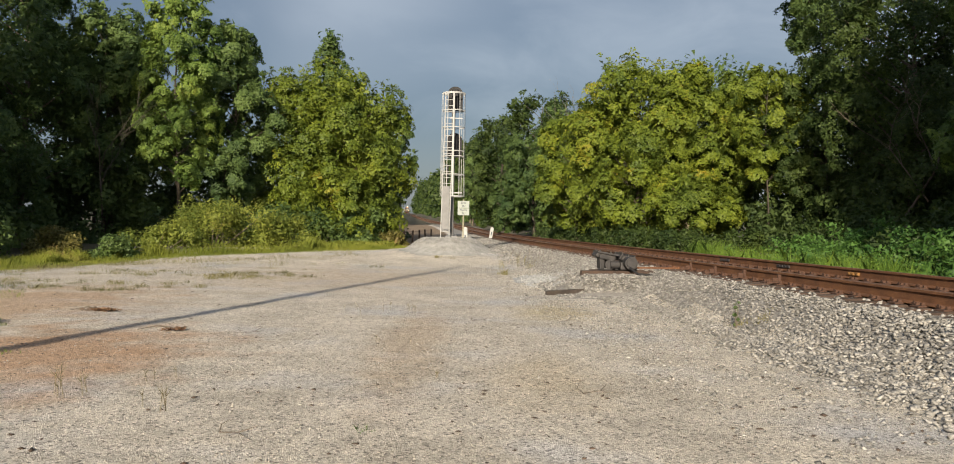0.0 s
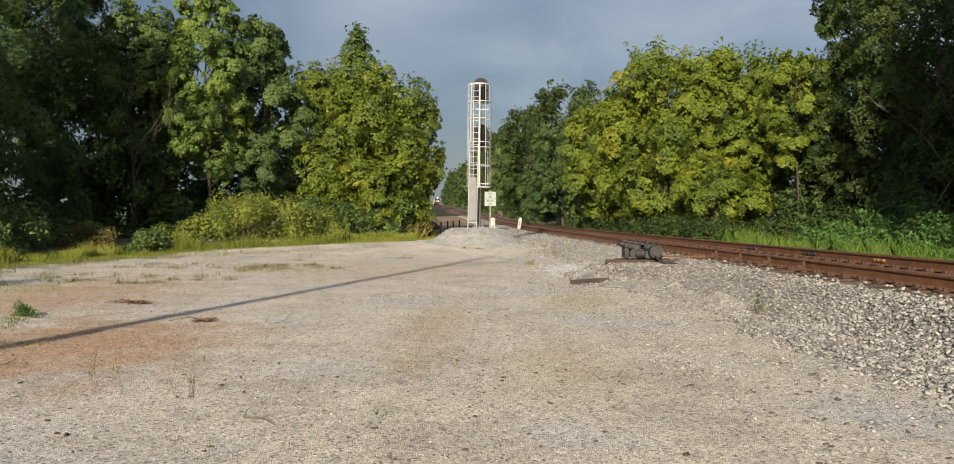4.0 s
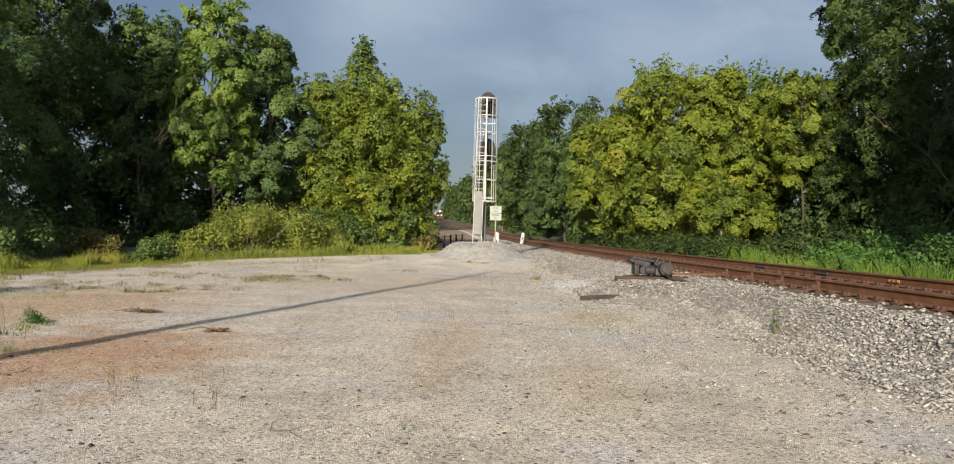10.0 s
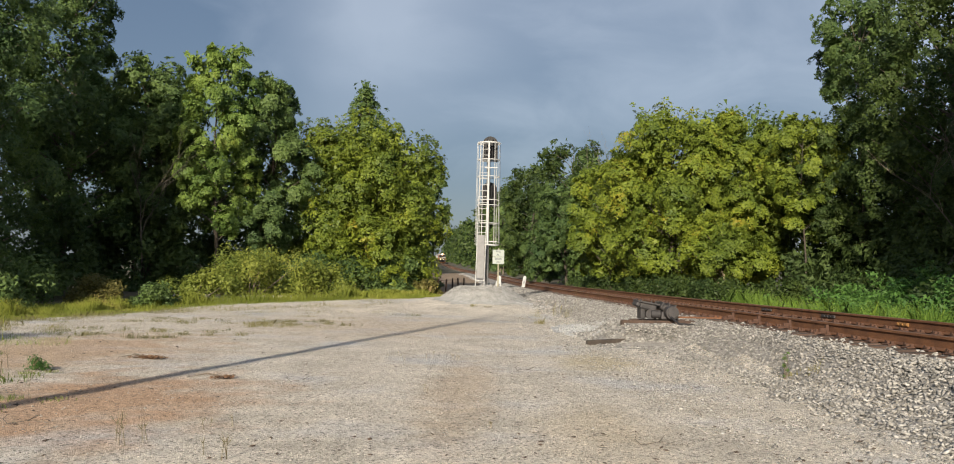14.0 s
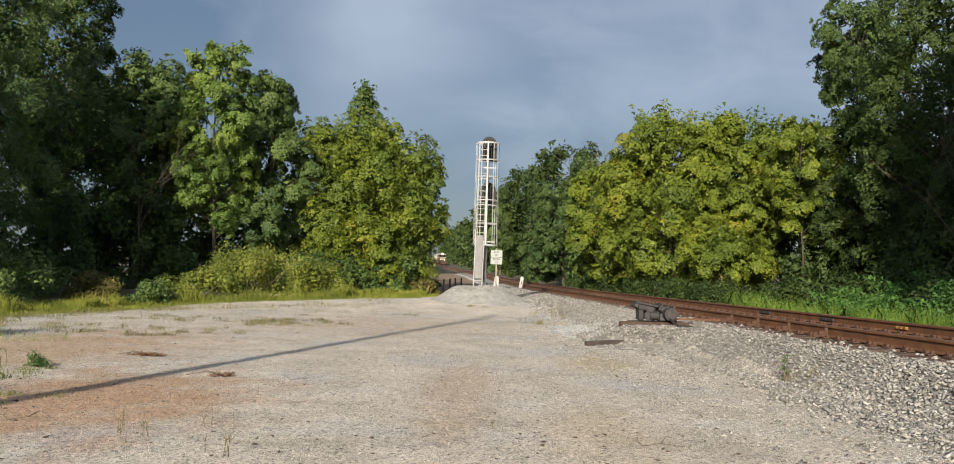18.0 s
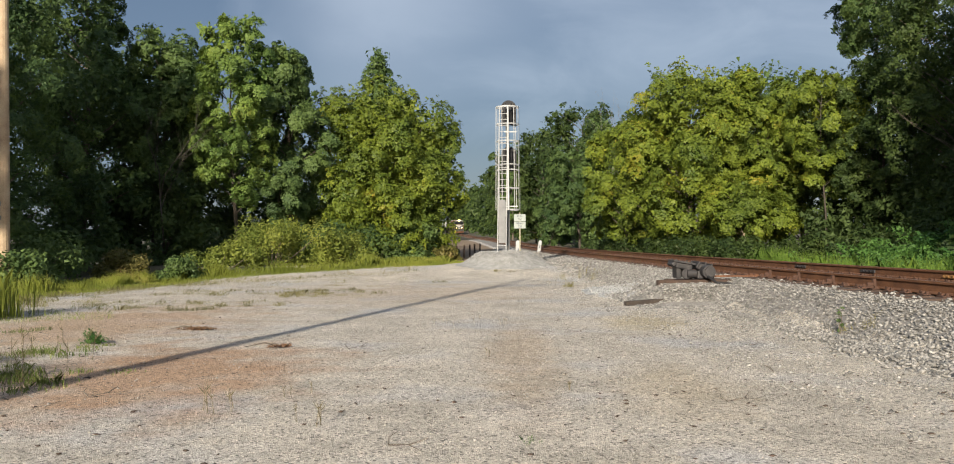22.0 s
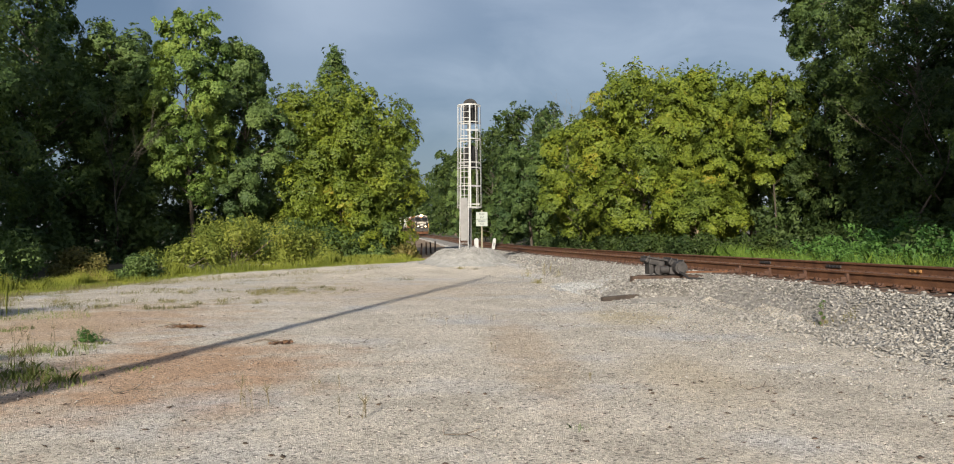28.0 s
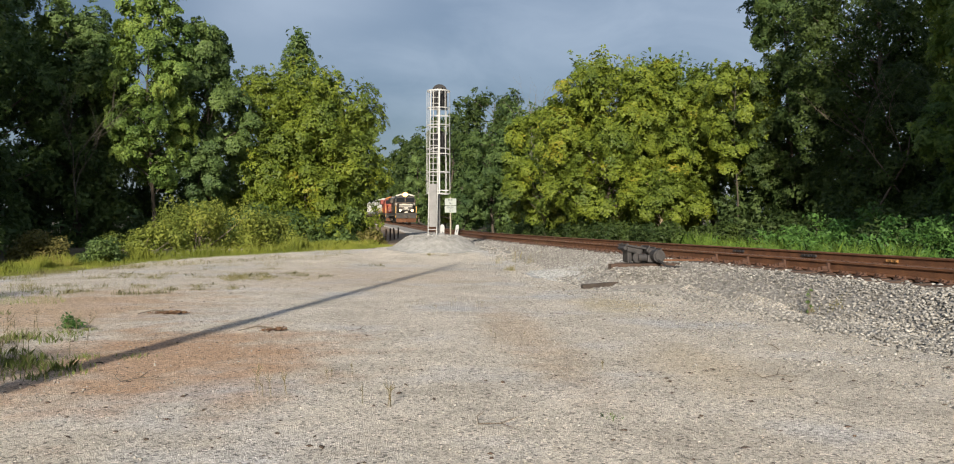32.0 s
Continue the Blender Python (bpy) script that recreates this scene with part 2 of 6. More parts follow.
    l.new(c.outputs["Object"], dust.inputs["Vector"])
    level = n.new("ShaderNodeMapRange")
    level.inputs["From Min"].default_value, level.inputs["From Max"].default_value = 0.32, 0.68
    level.inputs["To Min"].default_value, level.inputs["To Max"].default_value = 0.8, 1.13
    l.new(dust.outputs["Fac"], level.inputs["Value"])
    mottled = n.new("ShaderNodeHueSaturation")
    l.new(level.outputs[0], mottled.inputs["Value"])
    l.new(mul.outputs["Result"], mottled.inputs["Color"])
    l.new(mottled.outputs["Color"], b.inputs["Base Color"])
    bp = n.new("ShaderNodeBump")
    bp.inputs["Strength"].default_value, bp.inputs["Distance"].default_value = 1.0, 0.011
    bp.invert = True
    l.new(cell.outputs["Distance"], bp.inputs["Height"])
    l.new(b.inputs["Normal"].links[0].from_socket, bp.inputs["Normal"])
    l.new(bp.outputs["Normal"], b.inputs["Normal"])
    return m


LOT = lot_material()
STONE = material("ballast_stone", (0.118, 0.112, 0.104), (0.315, 0.304, 0.286), 9.0, 0.9, 0, 0.3, 60.0, vary=0.5, island=True)
PEBBLE = material("pebble", (0.2, 0.183, 0.16), (0.35, 0.33, 0.3), 7.0, 0.95, 0, 0.2, 60.0, vary=0.25, island=True)
HEAP = material("fine_gravel", (0.18, 0.178, 0.17), (0.325, 0.32, 0.308), 5.0, 0.95, 0, 0.9, 60.0, vary=0.28, island=True, depth=0.02)
PALEGRAVEL = material("pale_limestone_gravel", (0.25, 0.254, 0.254), (0.41, 0.414, 0.41), 5.0, 0.95, 0, 0.9, 60.0, vary=0.25, island=True, depth=0.02)
DARKSTONE = material("dark_clinker", (0.03, 0.021, 0.015), (0.1, 0.068, 0.05), 20.0, 0.95, 0, 0.4, 90.0)
PLATERUST = material("dark_rusted_plate", (0.042, 0.02, 0.013), (0.1, 0.048, 0.029), 8.0, 0.85, 0.1, 0.4, 60.0)
RUST = material("rusted_rail_steel", (0.074, 0.031, 0.016), (0.18, 0.08, 0.036), 4.0, 0.75, 0.2, 0.3, 60.0)
HEADSTEEL = material("worn_rail_head", (0.16, 0.10, 0.07), (0.30, 0.22, 0.17), 3.0, 0.42, 0.7, 0.1, 30.0)
TIMBER = material("creosoted_timber", (0.03, 0.019, 0.014), (0.085, 0.05, 0.034), 5.0, 0.85, 0, 0.6, 45.0, vary=0.25)
WHITEPAINT = material("weathered_white_paint", (0.29, 0.295, 0.295), (0.4, 0.405, 0.405), 5.0, 0.6, 0, 0.1, 60.0)
SILVER = material("aluminium_paint", (0.12, 0.12, 0.122), (0.185, 0.185, 0.188), 4.0, 0.6, 0.1, 0.1, 60.0)
BLACK = material("flat_black_paint", (0.012, 0.012, 0.013), (0.03, 0.03, 0.032), 6.0, 0.55, 0, 0.1, 50.0)
BLACK.node_tree.nodes["Principled BSDF"].inputs["Specular IOR Level"].default_value = 0.15
BARK = material("bark", (0.05, 0.04, 0.03), (0.16, 0.13, 0.10), 6.0, 0.95, 0, 0.8, 40.0)
# darker copy of the bark with the wood's shade in its colour
SHADEDBARK = material("shaded_bark", (0.03, 0.025, 0.019), (0.08, 0.066, 0.05), 6.0, 0.95, 0, 0.8, 40.0)
GREYBARK = material("grey_dead_bark", (0.11, 0.1, 0.085), (0.24, 0.22, 0.19), 6.0, 0.95, 0, 0.6, 40.0)
PALEBARK = material("pale_bark", (0.22, 0.17, 0.11), (0.4, 0.33, 0.23), 6.0, 0.9, 0, 0.6, 40.0)
LEAF_YELLOW = leaf_material("maple_leaves", (0.070, 0.107, 0.018), (0.174, 0.218, 0.024), (0.281, 0.229, 0.030), 0.28)
LEAF_LIGHT = leaf_material("poplar_leaves", (0.072, 0.128, 0.032), (0.168, 0.240, 0.046), (0.248, 0.288, 0.058), 0.3)
LEAF_MID = leaf_material("green_leaves", (0.059, 0.102, 0.037), (0.128, 0.188, 0.052), None, 0.35)
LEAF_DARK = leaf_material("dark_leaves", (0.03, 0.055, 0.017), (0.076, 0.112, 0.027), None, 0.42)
LEAF_WEED = leaf_material("weed_leaves", (0.03, 0.085, 0.02), (0.09, 0.185, 0.04), None, 0.4)
LEAF_SHRUB = leaf_material("shrub_leaves", (0.12, 0.165, 0.033), (0.27, 0.30, 0.058), (0.3, 0.24, 0.078), 0.45)
LEAF_BROWN = leaf_material("turning_leaves", (0.07, 0.075, 0.02), (0.17, 0.15, 0.045), (0.2, 0.13, 0.05))
GRASS = leaf_material("grass_blades", (0.13, 0.165, 0.024), (0.25, 0.275, 0.045), (0.33, 0.29, 0.085))
DRYGRASS = leaf_material("dry_grass_blades", (0.14, 0.13, 0.05), (0.26, 0.23, 0.09))
SOIL = material("forest_floor", (0.03, 0.027, 0.015), (0.09, 0.075, 0.04), 1.5, 1.0, 0, 0.6, 20.0)

YELLOWPAINT = material("worn_yellow_paint", (0.28, 0.15, 0.035), (0.42, 0.24, 0.06), 6.0, 0.7, 0.1, 0.2, 50.0)
FADEDPAINT = material("faded_orange_paint", (0.16, 0.08, 0.03), (0.3, 0.15, 0.04), 12.0, 0.8, 0.1, 0.2, 60.0)
IRON = material("dark_cast_iron", (0.02, 0.019, 0.02), (0.062, 0.057, 0.058), 8.0, 0.65, 0.3, 0.4, 50.0)
POLEWOOD = material("weathered_pole_wood", (0.26, 0.18, 0.11), (0.46, 0.35, 0.23), 3.0, 0.85, 0, 0.5, 40.0)
SIGNFACE = material("white_sign_sheeting", (0.2, 0.23, 0.212), (0.255, 0.285, 0.265), 4.0, 0.4, 0, 0.05, 40.0)
TANPOST = material("tan_sign_post", (0.15, 0.138, 0.092), (0.24, 0.22, 0.155), 6.0, 0.6, 0, 0.1, 40.0)
LOCOWHITE = material("white_loco_paint", (0.36, 0.34, 0.29), (0.48, 0.46, 0.4), 3.0, 0.5, 0, 0.05, 30.0)
LOCORED = material("red_loco_paint", (0.14, 0.02, 0.012), (0.24, 0.035, 0.02), 3.0, 0.5, 0, 0.05, 30.0)
LOCOORANGE = material("orange_loco_paint", (0.32, 0.12, 0.015), (0.42, 0.17, 0.03), 3.0, 0.5, 0, 0.05, 30.0)
LOCOBLACK = material("black_loco_paint", (0.010, 0.009, 0.009), (0.028, 0.024, 0.021), 2.0, 0.4, 0, 0.05, 30.0, spot=(0.07, 0.045, 0.026), spot_scale=0.8)
CARGREY = material("pale_grey_car_paint", (0.26, 0.26, 0.25), (0.38, 0.38, 0.36), 1.5, 0.55, 0, 0.05, 20.0, spot=(0.2, 0.15, 0.1), spot_scale=0.6, spot_at=(0.58, 0.75), vary=0.12)
CARBROWN = material("brown_underframe_dirt", (0.07, 0.045, 0.03), (0.16, 0.1, 0.07), 3.0, 0.85, 0, 0.2, 30.0)
WINDOWGLASS = material("dark_window_glass", (0.01, 0.012, 0.014), (0.02, 0.022, 0.025), 2.0, 0.08, 0, 0.0, 20.0)
WHEELSTEEL = material("dull_wheel_steel", (0.06, 0.05, 0.045), (0.14, 0.12, 0.11), 5.0, 0.55, 0.6, 0.1, 30.0)
HEADLIGHT = glow("lit_headlight", (1.0, 0.78, 0.45), 16.0)
DITCHLIGHT = glow("lit_ditch_light", (1.0, 0.64, 0.3), 6.0)
DEADLEAF = leaf_material("dead_leaves", (0.09, 0.05, 0.03), (0.2, 0.12, 0.07), through_light=0.1)
STALK = material("dry_stalk", (0.07, 0.058, 0.028), (0.15, 0.12, 0.06), 20.0, 0.9, 0, 0.1, 60.0)
INK = material("black_sign_lettering", (0.02, 0.03, 0.05), (0.04, 0.05, 0.07), 20.0, 0.6, 0, 0.0, 40.0)
OLDTIMBER = material("grey_old_timber", (0.022, 0.017, 0.014), (0.055, 0.042, 0.034), 6.0, 0.95, 0, 0.6, 50.0)
LEAF_DEEP = leaf_material("deep_green_leaves", (0.047, 0.087, 0.032), (0.111, 0.166, 0.045), None, 0.42)
BALLASTBED = material("dirty_ballast_bed", (0.12, 0.112, 0.102), (0.29, 0.275, 0.255), 5.0, 0.95, 0, 0.9, 45.0, depth=0.03)
# orange emission that imitates the bloom round the headlights
HALOGLOW = glow("headlight_halo_glow", (1.0, 0.36, 0.09), 2.2)
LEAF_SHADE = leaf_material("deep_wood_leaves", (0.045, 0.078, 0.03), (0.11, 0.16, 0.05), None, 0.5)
DIRT = material("brown_dirt", (0.13, 0.09, 0.055), (0.27, 0.19, 0.12), 1.2, 0.95, 0, 0.8, 25.0, depth=0.03)
SPARSE = leaf_material("sparse_grass_blades", (0.12, 0.115, 0.05), (0.22, 0.2, 0.09), None, 0.3)
DULLGRASS = leaf_material("dull_grass_blades", (0.1, 0.135, 0.035), (0.2, 0.225, 0.06), None, 0.35)
GREENGRASS = leaf_material("green_grass_blades", (0.07, 0.135, 0.02), (0.16, 0.25, 0.035), None, 0.4)

# ---- helpers for meshes ----
def mesh_object(name, verts, faces, mat, parent=None, label="", smooth=False):
    me = bpy.data.meshes.new(name)
    me.from_pydata([tuple(v) for v in verts], [], faces)
    me.materials.append(mat)
    if smooth:
        me.shade_smooth()
    ob = new(name, me)
    ob.parent = parent
    if label:
        ob["label"] = label
    return ob


def part(name, bm, mat, parent=None, label="", smooth=False):
    me = bpy.data.meshes.new(name)
    bm.to_mesh(me)
    bm.free()
    me.materials.append(mat)
    if smooth:
        me.shade_smooth()
    ob = new(name, me)
    ob.parent = parent
    if label:
        ob["label"] = label
    return ob


def fast_mesh(name, verts, faces, mat, parent=None):
    """A mesh from arrays: verts (n, 3), faces (m, k)."""
    me = bpy.data.meshes.new(name)
    k = faces.shape[1]
    me.vertices.add(len(verts))
    me.vertices.foreach_set("co", np.ascontiguousarray(verts, np.float32).ravel())
    me.loops.add(faces.size)
    me.loops.foreach_set("vertex_index", np.ascontiguousarray(faces, np.int32).ravel())
    me.polygons.add(len(faces))
    me.polygons.foreach_set("loop_start", np.arange(0, faces.size, k, dtype=np.int32))
    me.update(calc_edges=True)
    me.validate()
    me.materials.append(mat)
    ob = new(name, me)
    ob.parent = parent
    return ob


def box(bm, size, at=(0, 0, 0), turn=None, bevel=0.0):
    m = Matrix.Translation(at) @ (turn.to_4x4() if turn else Matrix()) @ Matrix.Diagonal((*size, 1))
    made = bmesh.ops.create_cube(bm, size=1, matrix=m)
    if bevel:
        edges = list({e for v in made["verts"] for e in v.link_edges})
        bmesh.ops.bevel(bm, geom=edges, offset=bevel, segments=2, affect="EDGES", profile=0.5)
    return bm


def rod(bm, a, b, r, r2=None, sides=8):
    a, b = Vector(a), Vector(b)
    d = b - a
    m = Matrix.Translation((a + b) / 2) @ d.to_track_quat("Z", "Y").to_matrix().to_4x4()
    bmesh.ops.create_cone(bm, cap_ends=True, segments=sides, radius1=r, radius2=r if r2 is None else r2, depth=d.length, matrix=m)
    return bm


def tube(points, radii, sides=7):
    """Verts and quads of a bent, tapered limb."""
    verts, faces = [], []
    for i, (p, r) in enumerate(zip(points, radii)):
        p = Vector(p)
        d = Vector(points[min(i + 1, len(points) - 1)]) - Vector(points[max(i - 1, 0)])
        q = d.to_track_quat("Z", "Y")
        for s in range(sides):
            a = 2 * math.pi * s / sides
            verts.append(p + q @ Vector((math.cos(a) * r, math.sin(a) * r, 0)))
    for i in range(len(points) - 1):
        for s in range(sides):
            o, k = i * sides, (s + 1) % sides
            faces.append((o + s, o + k, o + sides + k, o + sides + s))
    return verts, faces


def empty(name, m=None):
    ob = new(name)
    if m is not None:
        ob.matrix_basis = m
    return ob


# ---- the plan: rail line, its grade, and the ground ----
BEND_Y = [-400, 60, 90, 127, 160, 191, 271, 335, 430, 541, 640, 3000]
BEND_X = [0, 0, 0.45, 0.9, 0.65, 0.2, -0.5, -1.5, -2.2, -3.1, -3.4, -12]


def near_rail_x(y):
    return 6.6 - 0.08 * y + np.interp(y, BEND_Y, BEND_X)


def line_yaw(y):
    return math.degrees(math.atan2(float(near_rail_x(y - 8) - near_rail_x(y + 8)), 16.0))


GRADE_Y = [-400, 0, 30, 45, 60, 75, 85, 112, 128, 144, 160, 191, 271, 335, 430, 541, 640, 3000]
GRADE_Z = [0.73, 0.73, 0.73, 0.75, 0.82, 0.93, 1.02, 1.34, 1.53, 1.7, 1.95, 2.2, 3.4, 4.8, 6.6, 8.7, 10.2, 13.0]


def rail_z(y):
    return np.interp(y, GRADE_Y, GRADE_Z)


def far_lift(y):
    """How much higher the far rail lies."""
    return np.interp(y, [0, 45, 90], [0.065, 0.065, 0.0])


def smooth(a, b, v):
    t = np.clip((v - a) / (b - a), 0, 1)
    return t * t * (3 - 2 * t)


def ground_z(x, y):
    x, y = np.asarray(x, float), np.asarray(y, float)
    u = x - near_rail_x(y)
    top = rail_z(y) - 0.245
    lot = 0.42 * smooth(30, 36.5, y) + np.where(y > 35, rail_z(y) - 0.75 - (rail_z(35.0) - 0.75), 0) * smooth(35, 60, y)
    lot = lot + 0.05 * np.sin(x * 0.35 + 1) * smooth(12, 20, np.abs(x) + 0 * y)
    toe = -1.75 - 0.9 * smooth(18, 27, y)
    left = smooth(toe, -0.62, u)
    left = np.where(u > -0.62, 1.0, left)
    right = 1 - smooth(2.15, 3.9, u)
    crown = np.where(u < 0.75, left, right)
    z = lot + (top - lot) * crown
    # heap under the signal, and a small heap of pale gravel at the foot of the ballast
    z = z + 0.52 * (1 - smooth(0.45, 1.0, np.hypot((x + 0.85) / 1.95, (y - 36.4) / 2.6)))
    z = z + 0.16 * (1 - smooth(0.2, 1.0, np.hypot((x - 2.5) / 1.3, (y - 24.0) / 3.2)))
    # pad of ballast under the switch machine
    z = np.maximum(z, (top - 0.1) * smooth(-3.0, -2.3, u) * smooth(19.0, 19.6, y) * (1 - smooth(21.6, 22.6, y)) * (u < 0))
    # the bank drops away beyond the heap, outside the dirt track
    z = z - 1.2 * smooth(40, 48, y) * smooth(-6.5, -11.0, u) * (1 - smooth(90, 140, y))
    return z



def scatter(name, centres, sizes, mat, seed, corners=None, parent=None, flat=1.0):
    """Many small rough stones as one mesh: each is a dented octahedron turned at random."""
    rng = np.random.default_rng(seed)
    n = len(centres)
    base = np.array([(1, 0, 0), (-1, 0, 0), (0, 1, 0), (0, -1, 0), (0, 0, 1), (0, 0, -1)], float)
    tri = np.array([(0, 2, 4), (2, 1, 4), (1, 3, 4), (3, 0, 4), (2, 0, 5), (1, 2, 5), (3, 1, 5), (0, 3, 5)])
    if corners == "cube":
        base = np.array([(a, b, c) for c in (-0.6, 0.6) for b in (-0.7, 0.7) for a in (-0.8, 0.8)], float)
        tri = np.array([(0, 2, 3), (0, 3, 1), (4, 5, 7), (4, 7, 6), (0, 1, 5), (0, 5, 4), (2, 6, 7), (2, 7, 3), (0, 4, 6), (0, 6, 2), (1, 3, 7), (1, 7, 5)])
    k = len(base)
    v = base[None] * (1 + rng.uniform(-0.35, 0.35, (n, k, 3)))
    yaw, tip, roll = rng.uniform(0, 6.283, n), rng.normal(0, 0.38, n), rng.normal(0, 0.38, n)
    cy, sy, ct, st, cr, sr = np.cos(yaw), np.sin(yaw), np.cos(tip), np.sin(tip), np.cos(roll), np.sin(roll)
    m = np.stack([cy * cr - sy * st * sr, -sy * ct, cy * sr + sy * st * cr, sy * cr + cy * st * sr, cy * ct, sy * sr - cy * st * cr, -ct * sr, st, ct * cr], -1).reshape(n, 3, 3)
    v = np.einsum("nij,nkj->nki", m, v * np.asarray(sizes)[:, None, None] * np.array([1.35, 0.95, 0.6]))
    v = v * np.array([1, 1, flat]) + np.asarray(centres)[:, None, :]
    faces = (tri[None] + (np.arange(n) * k)[:, None, None]).reshape(-1, 3)
    return tagged(fast_mesh(name, v.reshape(-1, 3), faces, mat, parent), kind="stuff")


def blades(name, points, height, mat, seed, lean=0.35, width=0.012, parent=None, label="", category="grass"):
    """Single blades of grass rooted at the points, one mesh."""
    rng = np.random.default_rng(seed)
    n = len(points)
    p = np.asarray(points, float)
    h = (np.asarray(height) * rng.uniform(0.45, 1.15, n))[:, None]
    a = rng.random(n) * 2 * np.pi
    side = np.stack([np.cos(a), np.sin(a), 0 * a], 1) * width * rng.uniform(0.7, 1.3, n)[:, None]
    tilt = np.clip(rng.normal(0, lean, (n, 3)), -0.7, 0.7) * np.array([1, 1, 0])
    up = np.array([0, 0, 1.0])
    mid, tip = p + (up + tilt * 0.35) * h * 0.55, p + (up * 0.95 + tilt) * h
    v = np.stack([p - side, p + side, mid + side * 0.7, tip, mid - side * 0.7], 1).reshape(-1, 3)
    f = np.arange(n * 5).reshape(-1, 5)
    ob = fast_mesh(name, v, f, mat, parent)
    if label:
        tagged(ob, label, category, kind="stuff")
    return ob

# ---- ground: one sheet to the horizon ----
def build_ground():
    xs = np.concatenate([[-3000, -1200, -500, -250, -120, -70], np.arange(-40, -14, 2.0), np.arange(-14, 16, 0.25), np.arange(16, 40, 2.0), [45, 70, 120, 250, 500, 1200, 3000]])
    ys = np.concatenate([[-2000, -600, -200, -80, -40, -20], np.arange(-10, 48, 0.4), np.arange(48, 140, 2.5), np.arange(140, 720, 12.0), [800, 1000, 1500, 2500, 4000]])
    gx, gy = np.meshgrid(xs, ys)
    gz = ground_z(gx, gy)
    rng = np.random.default_rng(3)
    gz += rng.normal(0, 0.006, gz.shape) * (np.abs(gx) < 16)
    verts = np.stack([gx, gy, gz], -1).reshape(-1, 3)
    w, h = len(xs), len(ys)
    i = np.arange(h - 1)[:, None] * w + np.arange(w - 1)[None]
    faces = np.stack([i, i + 1, i + w + 1, i + w], -1).reshape(-1, 4)
    ob = fast_mesh("ground", verts, faces, LOT)
    ob.data.materials.append(SOIL)
    ob.data.materials.append(HEAP)
    ob.data.materials.append(BALLASTBED)
    ob.data.materials.append(DIRT)
    ob.data.materials.append(PALEGRAVEL)
    cx, cy = verts[faces].mean(1)[:, 0], verts[faces].mean(1)[:, 1]
    u = cx - near_rail_x(cy)
    wild = (u > 3.4) | (cx < -13.2 + 0.0 * cy) | ((cy > 36) & (u < -7.0)) | (cy > 150)
    kind = wild.astype(np.int32)
    kind[np.hypot((cx + 0.85) / 1.95, (cy - 36.4) / 2.6) < 1] = 2
    kind[(u > -1.45 - 0.6 * smooth(18, 27, cy)) & (u < 3.4) & (cy < 150)] = 3
    kind[(u > -3.1) & (u < -1.4) & (cy > 18.4) & (cy < 22.7)] = 3
    kind[(cy > 38.5) & (cy < 150) & (u < -2.6) & (u > -8.5)] = 4
    kind[np.hypot((cx - 2.5) / 1.2, (cy - 24.0) / 3.0) < 1] = 5
    ob.data.polygons.foreach_set("material_index", kind)
    ob.data.shade_smooth()
    tagged(ob, "pale crushed stone ground with reddish dirt patches", "ground", kind="structure")
    return ob


build_ground()


# ---- railway track ----
def rail_profile():
    return [(-0.075, 0), (0.075, 0), (0.075, 0.012), (0.012, 0.035), (0.010, 0.135), (0.037, 0.150), (0.037, 0.178), (0.028, 0.186), (-0.028, 0.186), (-0.037, 0.178), (-0.037, 0.150), (-0.010, 0.135), (-0.012, 0.035), (-0.075, 0.012)]


def build_rail(track, offset, lift, label):
    ys = np.concatenate([np.arange(-30, 60, 1.5), np.arange(60, 180, 5.0), np.arange(180, 900, 20.0)])
    prof = rail_profile()
    k = len(prof)
    verts, faces, mats = [], [], []
    for y in ys:
        x, z = near_rail_x(y) + offset, rail_z(y) - 0.186 + (far_lift(y) if lift else 0)
        verts += [(x + a, y, z + b) for a, b in prof]
    for i in range(len(ys) - 1):
        for s in range(k):
            t = (s + 1) % k
            faces.append((i * k + s, i * k + t, (i + 1) * k + t, (i + 1) * k + s))
            mats.append(1 if s in (7,) else 0)
    ob = mesh_object("rail", verts, faces, RUST, track, label)
    ob.data.materials.append(HEADSTEEL)
    ob.data.polygons.foreach_set("material_index", mats)
    bmx = bmesh.new()
    bmx.from_mesh(ob.data)
    bmesh.ops.recalc_face_normals(bmx, faces=bmx.faces)
    bmx.to_mesh(ob.data)
    bmx.free()
    return ob


track = tagged(empty("railway_track"), "rusty steel rails on dark timber ties in ballast", "railway track", kind="structure")
build_rail(track, 0.0, False, "")
build_rail(track, 1.51, True, "")


def track_roll(y):
    return math.degrees(math.atan2(float(far_lift(y)), 1.51))


